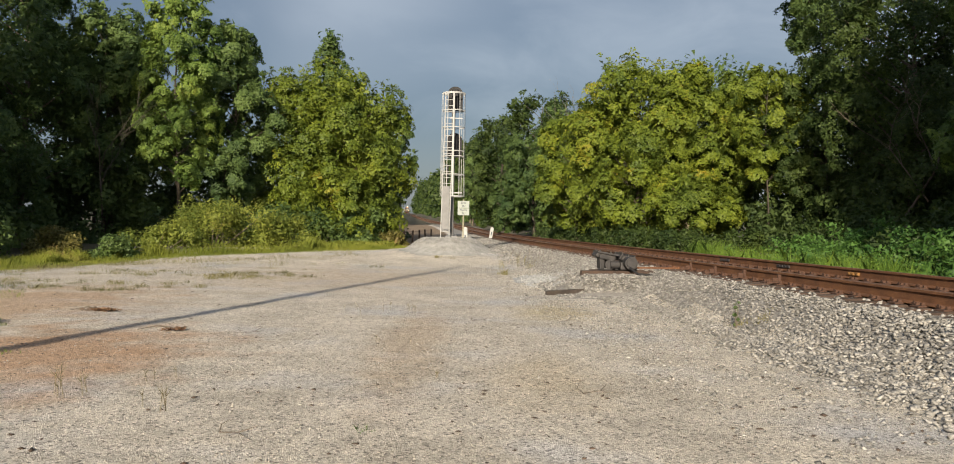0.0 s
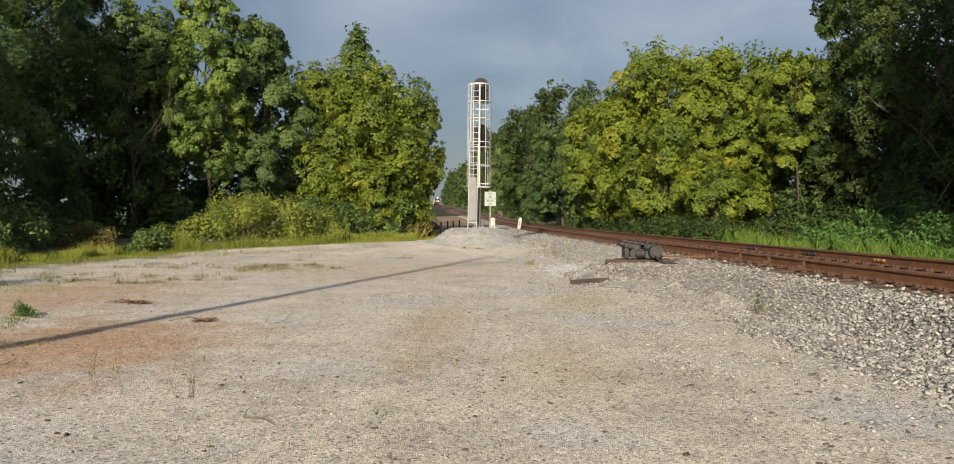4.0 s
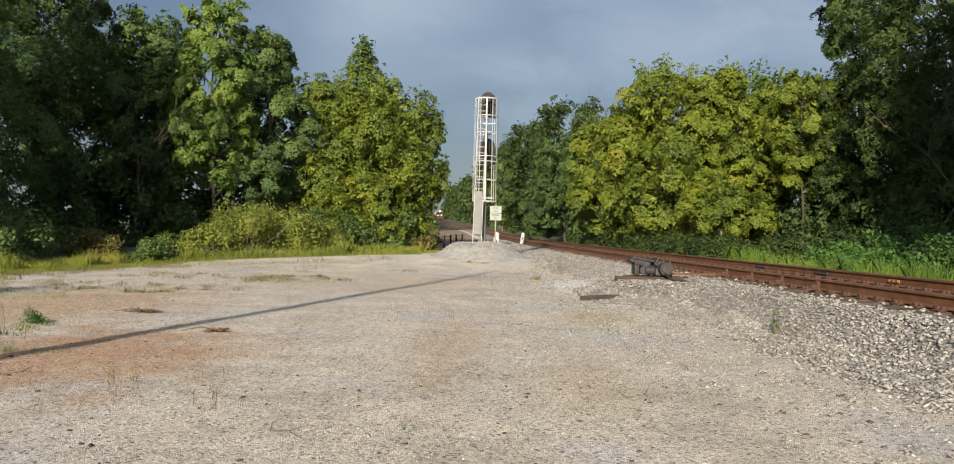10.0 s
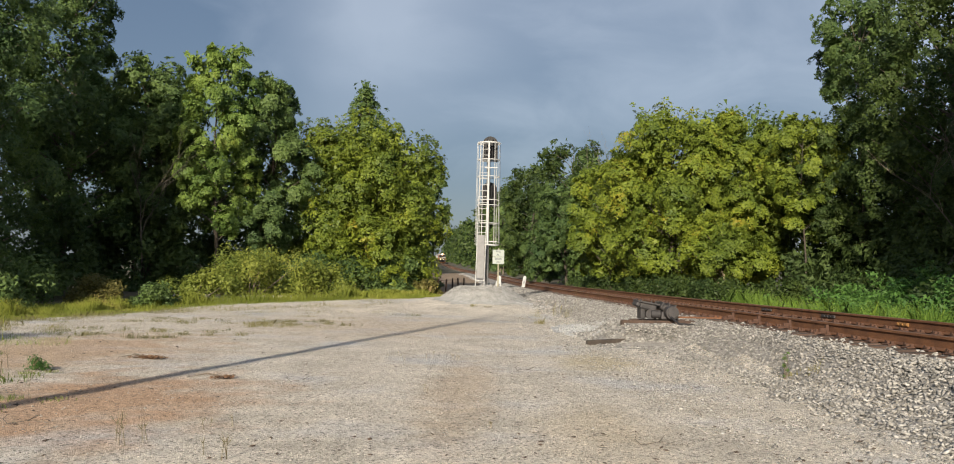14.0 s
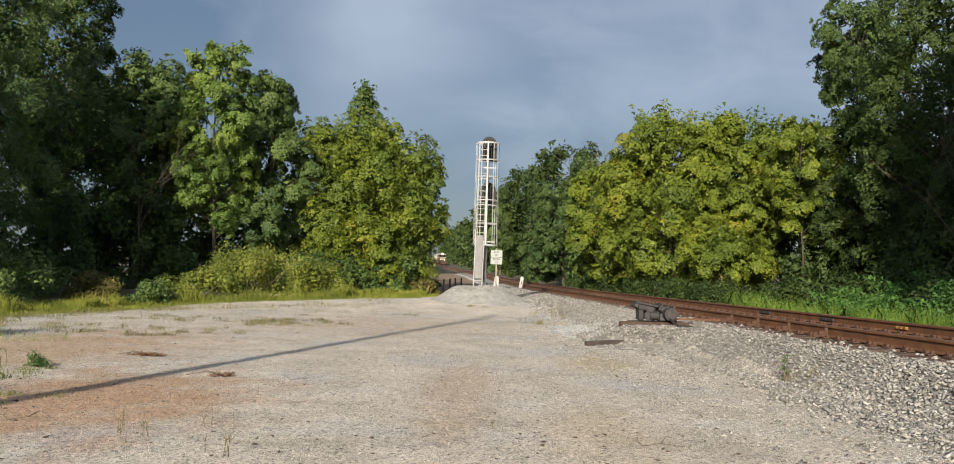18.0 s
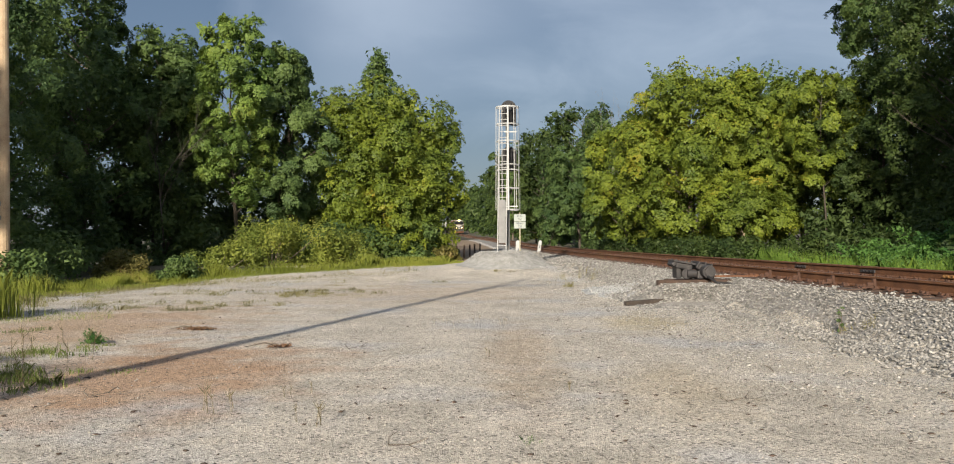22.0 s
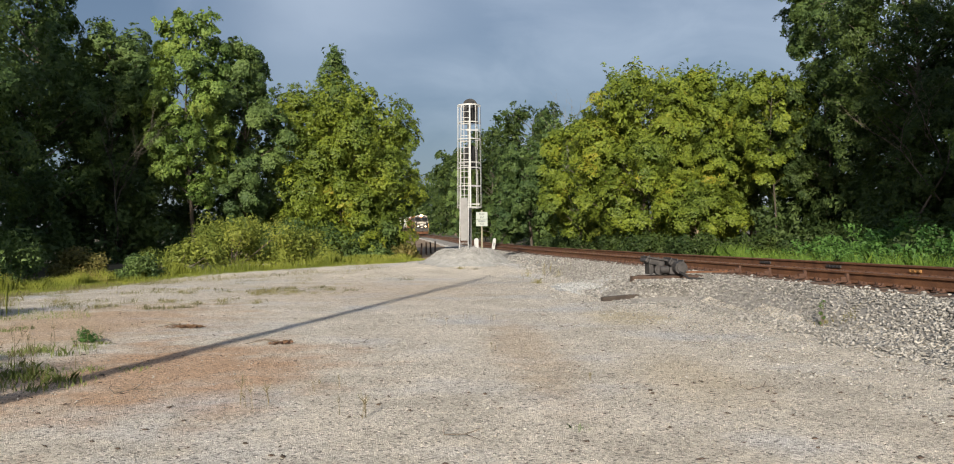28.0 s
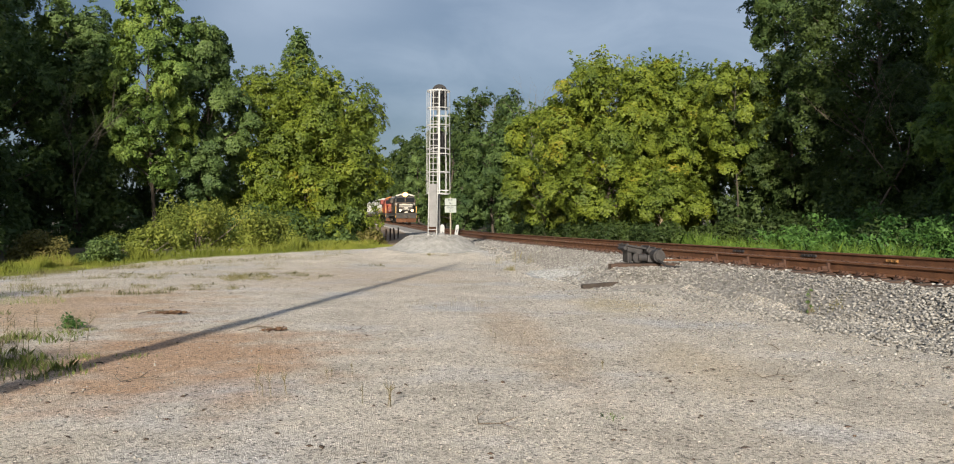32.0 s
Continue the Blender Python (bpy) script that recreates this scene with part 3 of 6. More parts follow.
def build_ties():
    bm = bmesh.new()
    box(bm, (2.6, 0.22, 0.18), (0, 0, -0.09), bevel=0.012)
    me = bpy.data.meshes.new("tie")
    bm.to_mesh(me)
    bm.free()
    me.materials.append(TIMBER)
    rng = random.Random(5)
    y, count = -6.0, 0
    while y < 120:
        ob = new("tie", me)
        ob.parent = track
        x, z = near_rail_x(y) + 0.755, rail_z(y) - 0.196 + far_lift(y) / 2
        ob.matrix_basis = pose(x + rng.uniform(-0.05, 0.05), y, z - rng.uniform(0, 0.012), 0, -track_roll(y), 4.57 + rng.uniform(-0.8, 0.8))
        y += 0.5
    verts, faces = [], []
    for y in np.arange(120, 420, 0.5):
        x, z = near_rail_x(y) + 0.755, rail_z(y) - 0.2
        o = len(verts)
        verts += [(x + a, y + b, z + c) for c in (0, -0.15) for a, b in ((-1.3, -0.11), (1.3, -0.11), (1.3, 0.11), (-1.3, 0.11))]
        faces += [(o, o + 1, o + 2, o + 3), (o, o + 4, o + 5, o + 1), (o + 3, o + 2, o + 6, o + 7), (o, o + 3, o + 7, o + 4), (o + 1, o + 5, o + 6, o + 2)]
    ob = mesh_object("distant_ties", verts, faces, TIMBER, track)
    tagged(ob, kind="stuff")


build_ties()

# ---- trees and plants ----
def leaf_triangles(rng, p, n, s):
    """One pointed triangle a leaf: places p, normals n, sizes s. Returns verts and triangles as arrays."""
    n = n / np.linalg.norm(n, axis=1)[:, None]
    a = np.cross(n, rng.normal(size=n.shape))
    a /= np.linalg.norm(a, axis=1)[:, None]
    b = np.cross(n, a)
    s = s[:, None]
    verts = np.stack([p - a * s * 0.8 - b * s * 0.58, p + a * s - n * s * 0.2, p - a * s * 0.8 + b * s * 0.58], 1)
    return verts.reshape(-1, 3), np.arange(len(p) * 3).reshape(-1, 3)


def leaves(rng, centres, radii, count, size, flat=1.0, shell=0.55):
    """Small leaves around clump centres."""
    centres, radii = np.asarray(centres, float), np.asarray(radii, float)
    w = radii ** 2
    which = rng.choice(len(centres), count, p=w / w.sum())
    d = rng.normal(size=(count, 3))
    d /= np.linalg.norm(d, axis=1)[:, None]
    r = radii[which] * (shell + (1.05 - shell) * rng.random(count) ** 0.7)
    p = centres[which] + d * r[:, None] * np.array([1, 1, flat])
    n = d * 0.7 + rng.normal(0, 0.5, (count, 3)) + np.array([0, 0, 0.45])
    return leaf_triangles(rng, p, n, size * rng.uniform(0.6, 1.35, count))


def spray_leaves(rng, centres, normals, radii, count, size):
    """Leaves laid like shingles over drooping sprays, each spray a shallow dish."""
    w = radii ** 2
    which = rng.choice(len(centres), count, p=w / w.sum())
    n, r = normals[which], radii[which][:, None]
    t = np.cross(n, rng.normal(size=n.shape))
    t /= np.linalg.norm(t, axis=1)[:, None]
    rho = np.sqrt(rng.random(count))[:, None] * rng.uniform(0.75, 1.2, count)[:, None]
    p = centres[which] + t * rho * r - n * r * (0.5 * rho ** 2 + rng.normal(0, 0.12, (count, 1)))
    return leaf_triangles(rng, p, n + 0.45 * rho * t + rng.normal(0, 0.34, (count, 3)), size * rng.uniform(0.6, 1.3, count))


PROFILES = {
    "maple": [0.66, 0.88, 0.98, 1.0, 0.98, 0.93, 0.82, 0.58],
    "round": [0.8, 0.96, 1.0, 1.0, 0.98, 0.95, 0.88, 0.7],
    "dome": [0.78, 0.94, 1.0, 1.0, 1.0, 0.98, 0.94, 0.84],
    "oval": [0.5, 0.8, 0.94, 1.0, 0.97, 0.9, 0.76, 0.48],
    "tall": [0.62, 0.84, 0.94, 0.95, 1.0, 0.93, 0.8, 0.52],
    "spire": [1.0, 0.95, 0.8, 0.66, 0.52, 0.38, 0.24, 0.08],
}


def crown_sprays(rng, height, low, width, masses, shape, spray):
    """A crown as lobes round the trunk, each lobe covered with sprays of leaves on its outer side, with loose shoots on top."""
    prof = PROFILES[shape]
    lobes, centres, normals, radii = [], [], [], []
    for i in range(masses):
        h = (i + rng.random()) / masses
        reach = float(np.interp(h, np.linspace(0, 1, len(prof)), prof))
        lobe = min(1.4, max(0.45, width * rng.uniform(0.11, 0.19))) * (0.45 + 0.55 * reach)
        a = i * 2.4 + rng.normal(0, 0.4)
        q = max(0.0, reach * width / 2 - lobe * 0.72) * rng.uniform(0.72, 1.08) * (0.4 if i % 5 == 4 else 1.0)
        c = np.array((q * math.cos(a), q * math.sin(a), low + lobe * 0.6 + max(0.1, height - low - lobe * 1.5) * h))
        lobes.append(c)
        for _ in range(max(4, int(2.3 * (lobe / spray) ** 2))):
            d = rng.normal(size=3) + np.array((0.5 * math.cos(a), 0.5 * math.sin(a), 0.25))
            d /= np.linalg.norm(d)
            centres.append(c + d * lobe * rng.uniform(0.6, 1.14))
            normals.append(d * 0.85 + np.array((0, 0, 0.4)) + rng.normal(0, 0.15, 3))
            radii.append(spray * rng.uniform(0.5, 1.15))
        for _ in range(3):
            centres.append(c + np.array((*rng.normal(0, lobe * 0.45, 2), lobe * rng.uniform(0.85, 1.25))))
            normals.append(rng.normal(0, 0.5, 3) + np.array((0, 0, 0.6)))
            radii.append(spray * rng.uniform(0.25, 0.5))
    normals = np.array(normals)
    return lobes, np.array(centres), normals / np.linalg.norm(normals, axis=1)[:, None], np.array(radii)


def tree(x, y, height, low, width, leaf, seed, label, count=14000, size=0.07, shape="oval", masses=34, spray=0.4, bark=None, lean=0.0, name="tree", group="", stem=0.012, fill=0.1):
    rng = np.random.default_rng(seed)
    z = float(ground_z(x, y))
    root = empty(name, pose(x, y, z - 0.05))
    lobes, centres, normals, radii = crown_sprays(rng, height - z, low, width, masses, shape, spray)
    centres[:, 0] += lean * (centres[:, 2] - low)
    top = (height - z) * 0.88
    def trunk_at(f):
        return (lean * max(0.0, f * top - low) + 0.15 * math.sin(f * 5 + seed), 0.12 * math.sin(f * 4 + 2 * seed), top * f)
    thick = stem * height
    verts, faces = tube([trunk_at(f) for f in np.linspace(0, 1, 8)], [thick * (1.25 if f == 0 else 1) * (1 - 0.85 * f) for f in np.linspace(0, 1, 8)])
    for c in lobes:
        c = (c[0] + lean * (c[2] - low), c[1], c[2])
        f = max(0.1, min(0.92, (c[2] - 0.7 * math.hypot(c[0], c[1])) / top))
        s = trunk_at(f)
        mid = [(s[i] + c[i]) / 2 + (0.06 * height / 10 if i == 2 else rng.normal(0, 0.1)) for i in range(3)]
        v2, f2 = tube([s, mid, c], [thick * 0.36 * (1 - 0.6 * f), thick * 0.22 * (1 - 0.6 * f), 0.012], 5)
        o = len(verts)
        verts += v2
        faces += [tuple(i + o for i in q) for q in f2]
    mesh_object("trunk", verts, faces, bark or BARK, root, smooth=True)
    v, q = spray_leaves(rng, centres, normals, radii, count, size)
    inner = np.array(lobes)
    inner[:, 0] += lean * (inner[:, 2] - low)
    v2, q2 = leaves(rng, inner * np.array((0.8, 0.8, 1.0)), np.full(len(lobes), width * 0.12), int(count * fill), size * 1.8, shell=0.1)
    fast_mesh("crown", np.concatenate([v, v2]), np.concatenate([q, q2 + len(v)]), leaf, root)
    tagged(root, label, "tree", group)
    return root


def bare_tree(x, y, height, spread, bark, seed, label, stem=0.012):
    """A dead tree: a trunk that forks into ever thinner leafless limbs."""
    r = random.Random(seed)
    verts, faces = [], []
    def limb(start, way, length, thick, depth):
        mid = start + way * length * 0.5 + Vector((r.gauss(0, 0.06), r.gauss(0, 0.06), 0)) * length
        end = start + way * length + Vector((r.gauss(0, 0.1), r.gauss(0, 0.1), 0)) * length
        v2, f2 = tube([start, mid, end], [thick, thick * 0.8, thick * 0.55], 5)
        o = len(verts)
        verts.extend(v2)
        faces.extend(tuple(i + o for i in q) for q in f2)
        if depth:
            for k in range(3 if depth > 1 else 2):
                a = r.uniform(0, 6.283)
                side = Vector((math.cos(a), math.sin(a), 0)) * spread * r.uniform(0.5, 1.2)
                limb(start.lerp(end, 1.0 if k == 0 else r.uniform(0.45, 0.95)), (way + side).normalized(), length * r.uniform(0.5, 0.75), thick * 0.5, depth - 1)
    limb(Vector((0, 0, 0)), Vector((0, 0, 1)), height * 0.5, stem * height, 4)
    root = empty("dead_tree", pose(x, y, float(ground_z(x, y)) - 0.05))
    mesh_object("trunk", verts, faces, bark, root, smooth=True)
    return tagged(root, label, "tree")


def bush(x, y, height, width, leaf, seed, label, count=4000, size=0.08, name="bush", clumps=14, category="bush"):
    rng = np.random.default_rng(seed)
    root = empty(name, pose(x, y, float(ground_z(x, y)) - 0.03))
    c = np.stack([rng.normal(0, width * 0.24, clumps), rng.normal(0, width * 0.2, clumps), rng.uniform(0.1, 0.72, clumps) * height], 1)
    r = rng.uniform(0.16, 0.3, clumps) * min(width, height * 1.3)
    verts, faces = [], []
    for k in c:
        v2, f2 = tube([(k[0] * 0.2, k[1] * 0.2, 0), (k[0] * 0.7, k[1] * 0.7, k[2] * 0.6), tuple(k)], [0.03 * min(1, height / 2), 0.02 * min(1, height / 2), 0.008 * min(1, height / 2)], 5)
        o = len(verts)
        verts += v2
        faces += [tuple(i + o for i in q) for q in f2]
    mesh_object("stem", verts, faces, BARK, root)
    v, q = leaves(rng, c, r, count, size, shell=0.3)
    v[:, 2] = np.abs(v[:, 2])
    fast_mesh("foliage", v, q, leaf, root)
    tagged(root, label, category)
    return root


# left-hand wood; heights are those of the tree tops above the lot
tree(-18.7, 30.0, 13.4, 0.6, 7.0, LEAF_DEEP, 12, "tall dark green tree at the wood's edge", 56000, 0.066, "tall", 54, 0.38)
tree(-23.2, 31.0, 12.4, 0.6, 7.0, LEAF_DEEP, 19, "tall dark green tree at the wood's edge", 30000, 0.085, "tall", 40, 0.34)
tree(-19.0, 38.5, 14.8, 0.8, 5.8, LEAF_DEEP, 11, "tall dark green tree at the wood's edge", 56000, 0.068, "tall", 50, 0.32)
tree(-16.7, 41.6, 11.6, 1.4, 5.6, LEAF_MID, 13, "green tree at the wood's edge with outreaching sprays", 52000, 0.072, "oval", 44, 0.34)
tree(-13.1, 40.4, 11.9, 2.6, 4.2, LEAF_LIGHT, 14, "slender light green tree with bright top leaves", 62000, 0.06, "tall", 52, 0.3, SHADEDBARK, stem=0.009)
tree(-11.1, 42.6, 10.9, 2.4, 4.3, LEAF_MID, 15, "green tree with a rounded crown", 52000, 0.066, "oval", 42, 0.36)
tree(-11.2, 41.0, 5.0, 1.4, 2.2, LEAF_MID, 40, "young green tree with one hanging spray", 7000, 0.06, "oval", 12, 0.3, SHADEDBARK)
tree(-6.9, 45.4, 9.3, 0.0, 7.7, LEAF_YELLOW, 16, "broad yellow-green maple beside the gravel lot", 112000, 0.072, "dome", 92, 0.32)
tree(-7.75, 48.8, 11.9, 6.4, 5.6, LEAF_DEEP, 17, "pointed green tree top with upright shoots", 20000, 0.066, "spire", 26, 0.3)
tree(-4.7, 58.6, 9.0, 2.8, 2.4, LEAF_DEEP, 18, "green tree beside the bank", 10000, 0.08, "oval", 18, 0.34)
# right-hand wood
tree(8.9, 47.4, 10.4, 0.7, 7.8, LEAF_YELLOW, 21, "broad yellow-green maple beside the railway", 104000, 0.074, "maple", 84, 0.34)
tree(6.6, 55.0, 8.9, 0.3, 5.6, LEAF_YELLOW, 22, "yellow-green maple beside the railway", 48000, 0.08, "round", 42, 0.34)
tree(12.1, 47.0, 10.3, 0.8, 5.6, LEAF_YELLOW, 23, "yellow-green maple beside the railway", 78000, 0.074, "maple", 60, 0.34)
tree(14.4, 43.6, 9.6, 3.0, 4.2, LEAF_YELLOW, 20, "slender yellow-green maple with forked limbs", 34000, 0.068, "tall", 36, 0.32, SHADEDBARK, stem=0.006, fill=0.04)
# the dark leaf colour stands in for shade below the maples
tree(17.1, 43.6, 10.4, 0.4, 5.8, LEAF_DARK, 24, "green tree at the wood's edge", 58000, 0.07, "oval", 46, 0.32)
tree(-16.4, 40.6, 9.0, 5.8, 3.4, LEAF_DEEP, 34, "slender leaning tree with a bare trunk", 12000, 0.07, "round", 20, 0.36, SHADEDBARK, lean=0.3, stem=0.009)
tree(-17.4, 42.0, 10.0, 6.2, 3.2, LEAF_DEEP, 35, "slender tree with a bare trunk", 12000, 0.07, "round", 20, 0.36, SHADEDBARK, lean=-0.03, stem=0.009)
tree(-5.9, 51.5, 8.6, 0.2, 3.4, LEAF_DEEP, 36, "green tree behind the broad maple", 22000, 0.075, "oval", 26, 0.36)
tree(-0.3, 205.0, 22.5, 0.4, 11.0, LEAF_DARK, 37, "tall dark green tree beside the far railway", 18000, 0.24, "round", 40, 0.9)
tree(0.1, 150.0, 13.2, 0.4, 5.0, LEAF_MID, 38, "light green tree beside the far railway", 12000, 0.16, "oval", 26, 0.5)
tree(2.6, 72.0, 5.1, 0.2, 3.0, LEAF_DEEP, 39, "small green tree beside the railway", 10000, 0.08, "oval", 18, 0.36)
# shade on this tree is put into its leaf colour too
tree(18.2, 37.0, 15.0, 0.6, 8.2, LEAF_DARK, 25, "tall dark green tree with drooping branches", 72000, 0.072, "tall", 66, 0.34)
tree(17.6, 28.6, 11.6, 0.2, 5.6, LEAF_LIGHT, 26, "tall tree at the wood's edge with sunlit upper boughs", 46000, 0.08, "tall", 54, 0.34)
tree(7.1, 92.0, 15.8, 2.0, 8.8, LEAF_DARK, 27, "dark green tree rising above the wood", 30000, 0.12, "round", 44, 0.55)
tree(5.4, 76.0, 9.7, 0.3, 7, LEAF_DEEP, 28, "green tree beside the railway", 34000, 0.1, "round", 40, 0.4, SHADEDBARK)
tree(3.4, 104.0, 14.6, 0.3, 8.0, LEAF_DARK, 29, "green tree beside the railway", 26000, 0.13, "round", 40, 0.5, SHADEDBARK)
tree(2.6, 108.0, 8.2, 0.4, 4.4, LEAF_YELLOW, 33, "small yellow-green tree beside the railway", 12000, 0.12, "round", 24, 0.45)
tree(24.0, 26.0, 14.2, 0.2, 8.0, LEAF_DARK, 30, "tall dark green tree at the wood's edge", 18000, 0.14, "tall", 40, 0.5)
tree(17.5, 44.6, 15.8, 9.8, 5.4, LEAF_DEEP, 32, "tall green tree whose high limbs reach over the wood", 30000, 0.075, "round", 26, 0.36)
tree(-29.0, 25.0, 13.2, 0.2, 7.5, LEAF_DARK, 31, "tall dark green tree at the wood's edge", 16000, 0.14, "tall", 40, 0.5)


tree(10.7, 43.8, 4.1, 1.0, 4.8, LEAF_YELLOW, 42, "low maple boughs on a pale leaning trunk", 20000, 0.07, "oval", 22, 0.32, PALEBARK, lean=-0.08, stem=0.019)
tree(15.8, 50.5, 10.2, 0.6, 6.4, LEAF_DEEP, 41, "green tree between the maples and the dark wood", 40000, 0.085, "round", 40, 0.36)


bare_tree(6.5, 61.5, 10.4, 0.45, GREYBARK, 411, "leafless grey dead tree beside the railway", 0.007)
bare_tree(16.4, 33.4, 7.4, 0.75, BARK, 412, "leafless dead tree with pale limbs before the dark wood", 0.009)
bare_tree(-15.2, 37.4, 6.0, 0.5, SHADEDBARK, 413, "slender leafless tree in the shade of the wood", 0.009)


# unseen trees on both sides of the clearing, behind the camera, added for shade
for k, (x, y) in enumerate(((13.8, 10.5), (14.0, 16.0), (15.0, 4.0), (15.5, -3.0), (17.5, -12.0), (20.5, 14.0), (21.5, 3.0), (10.9, 4.6))):
    tree(x, y, 16.8 + (k % 3) + (3.0 if k == 7 else 0.0), 0.3, 8.2 if k < 7 else 6.4, LEAF_DARK, 500 + k, "tall dark green tree out of view, added to shade the wood beside the railway", 8000, 0.5, "tall", 34, 0.8, group="trees behind the clearing")
for k, (x, y) in enumerate(((-22.3, 8.5), (-28.6, 7.0), (-25.5, -4.0), (-32.0, 12.0))):
    tree(x, y, 15.6 + (k % 3), 0.3, 7.2, LEAF_DARK, 520 + k, "tall dark green tree out of view, added to shade the wood beside the lot", 6000, 0.46, "tall", 34, 0.7, group="trees behind the clearing")


def woodland(name, spots, leaf, count, size, seed, label):
    """A deep mass of crowns behind the wood's edge, one mesh of leaves; spots are (x, y, base, height, width)."""
    rng = np.random.default_rng(seed)
    cs, rs = [], []
    for x, y, base, height, width in spots:
        for _ in range(26):
            h = rng.random()
            a, q = rng.random() * 6.28, width * 0.5 * math.sqrt(rng.random()) * (0.55 + 0.45 * math.sin(math.pi * min(1, h + 0.15)))
            cs.append((x + q * math.cos(a), y + q * math.sin(a), base + height * h))
            rs.append(width * rng.uniform(0.08, 0.17))
    v, f = leaves(rng, cs, rs, count, size, shell=0.2)
    return tagged(fast_mesh(name, v, f, leaf), label, "woodland", kind="stuff")


def row_spots(seed, xs, ys, heights, widths):
    rng = random.Random(seed)
    return [(x + rng.uniform(-1, 1), y + rng.uniform(-1.5, 1.5), float(ground_z(x, y)) - 0.3, rng.uniform(*heights), rng.uniform(*widths)) for x, y in zip(xs, ys)]


spots = row_spots(41, [-44, -39, -34, -30, -26, -22, -19, -16, -13, -10, -8], [30, 34, 37, 40, 43, 45, 48, 50, 53, 56, 60], (9.0, 10.8), (6.5, 8.5))
spots += row_spots(40, [-27, -24, -21, -18.5, -20], [36, 40, 43, 46, 36], (11.5, 13.0), (5.5, 7))
spots += row_spots(42, [-30, -27, -25, -23, -21.5, -20, -18.5, -17, -15.5, -14, -12, -9.5, -18.0, -20.5, -16.0, -14.2], [30, 33, 30, 36, 32.5, 39, 35, 41.5, 37.5, 43.5, 46.5, 49, 45, 42.5, 46.5, 45], (3.5, 6.0), (4.5, 6))
woodland("left_wood", spots, LEAF_SHADE, 110000, 0.14, 43, "deep dark green wood behind the edge trees")
spots = row_spots(44, [12, 15.5, 18, 20.5, 22, 24, 26, 30, 35, 40, 24, 29, 33, 19.5, 21.5, 23.5, 25.5, 20.0, 21.8, 23.6, 26.0, 28.5], [56, 54, 51, 48, 43.5, 40, 46, 40, 36, 30, 34, 30, 24, 45, 49, 44, 41, 39.5, 36.5, 37.5, 36.0, 33.5], (8.5, 11.5), (6, 8))
spots += row_spots(45, [16.0, 17.5, 18.0, 19.5, 21.0, 22.5], [44.5, 40, 35.5, 31, 27.5, 24], (3.0, 5.0), (4, 5))
woodland("right_wood", spots, LEAF_SHADE, 110000, 0.14, 46, "deep dark green wood behind the edge trees")
# woods along the line, far off
near_ys, mid_ys, far_ys = np.arange(66, 130, 5.5), np.arange(130, 260, 8), np.arange(260, 760, 14)
spots = row_spots(47, [near_rail_x(y) + 8.0 for y in near_ys], near_ys, (9, 12), (6, 7)) + row_spots(48, [near_rail_x(y) + 15 for y in near_ys], near_ys, (11, 14), (8, 9))
woodland("wood_beside_line", spots, LEAF_MID, 46000, 0.19, 49, "green wood along the railway")
spots = row_spots(50, [near_rail_x(y) + 9.0 for y in mid_ys], mid_ys, (15, 20), (8, 10)) + row_spots(51, [near_rail_x(y) - 12 for y in mid_ys], mid_ys, (9, 13), (8, 10)) + row_spots(52, [near_rail_x(y) + 18 for y in mid_ys], mid_ys, (15, 19), (9, 11))
woodland("distant_wood", spots, LEAF_DARK, 34000, 0.36, 53, "distant green wood on both sides of the railway")
spots = row_spots(54, [near_rail_x(y) + 11 for y in far_ys], far_ys, (17, 22), (11, 14)) + row_spots(55, [near_rail_x(y) - 13 for y in far_ys], far_ys, (14, 20), (11, 14))
woodland("distant_wood", spots, LEAF_DARK, 22000, 0.8, 56, "distant dark green wood on both sides of the railway")
spots = row_spots(57, [near_rail_x(y) - 13 for y in np.arange(62, 130, 6)], np.arange(62, 130, 6), (7, 10), (6, 8))
woodland("wood_beyond_bank", spots, LEAF_DARK, 24000, 0.18, 58, "dark green wood beyond the bank")

# bushes along the wood's edge
bush(-10.3, 36.3, 2.0, 3.2, LEAF_SHRUB, 61, "yellow-green shrub at the lot's grassy edge", 9000, 0.06, clumps=22)
bush(-7.4, 36.6, 1.5, 2.8, LEAF_SHRUB, 62, "yellow-green shrub at the lot's grassy edge", 8000, 0.06, clumps=20)
bush(-11.6, 33.4, 1.4, 2.4, LEAF_SHRUB, 63, "yellow-green shrub at the lot's grassy edge", 6000, 0.06, clumps=16)
bush(-13.9, 30.7, 1.2, 2.3, LEAF_BROWN, 64, "brownish shrub with turning leaves", 6000, 0.055, clumps=16)
bush(-15.9, 28.0, 1.8, 3.0, LEAF_MID, 65, "dark green shrub under the trees", 7000, 0.07, clumps=18)
bush(-14.9, 25.6, 1.3, 2.6, LEAF_MID, 66, "dark green shrub under the trees", 6000, 0.07, clumps=16)
bush(-12.2, 31.4, 1.0, 1.6, LEAF_MID, 67, "small green shrub at the lot's grassy edge", 3000, 0.06, clumps=12)
bush(-5.6, 44.0, 1.0, 1.4, LEAF_MID, 68, "green shrub beside the bank", 5000, 0.06, clumps=14)
bush(-5.4, 52.0, 1.3, 1.8, LEAF_BROWN, 69, "brownish shrub beside the bank", 4500, 0.06, clumps=14)
bush(-5.5, 42.4, 1.2, 2.0, LEAF_MID, 70, "low yellow-green shoots under the maple", 5000, 0.07, clumps=14)
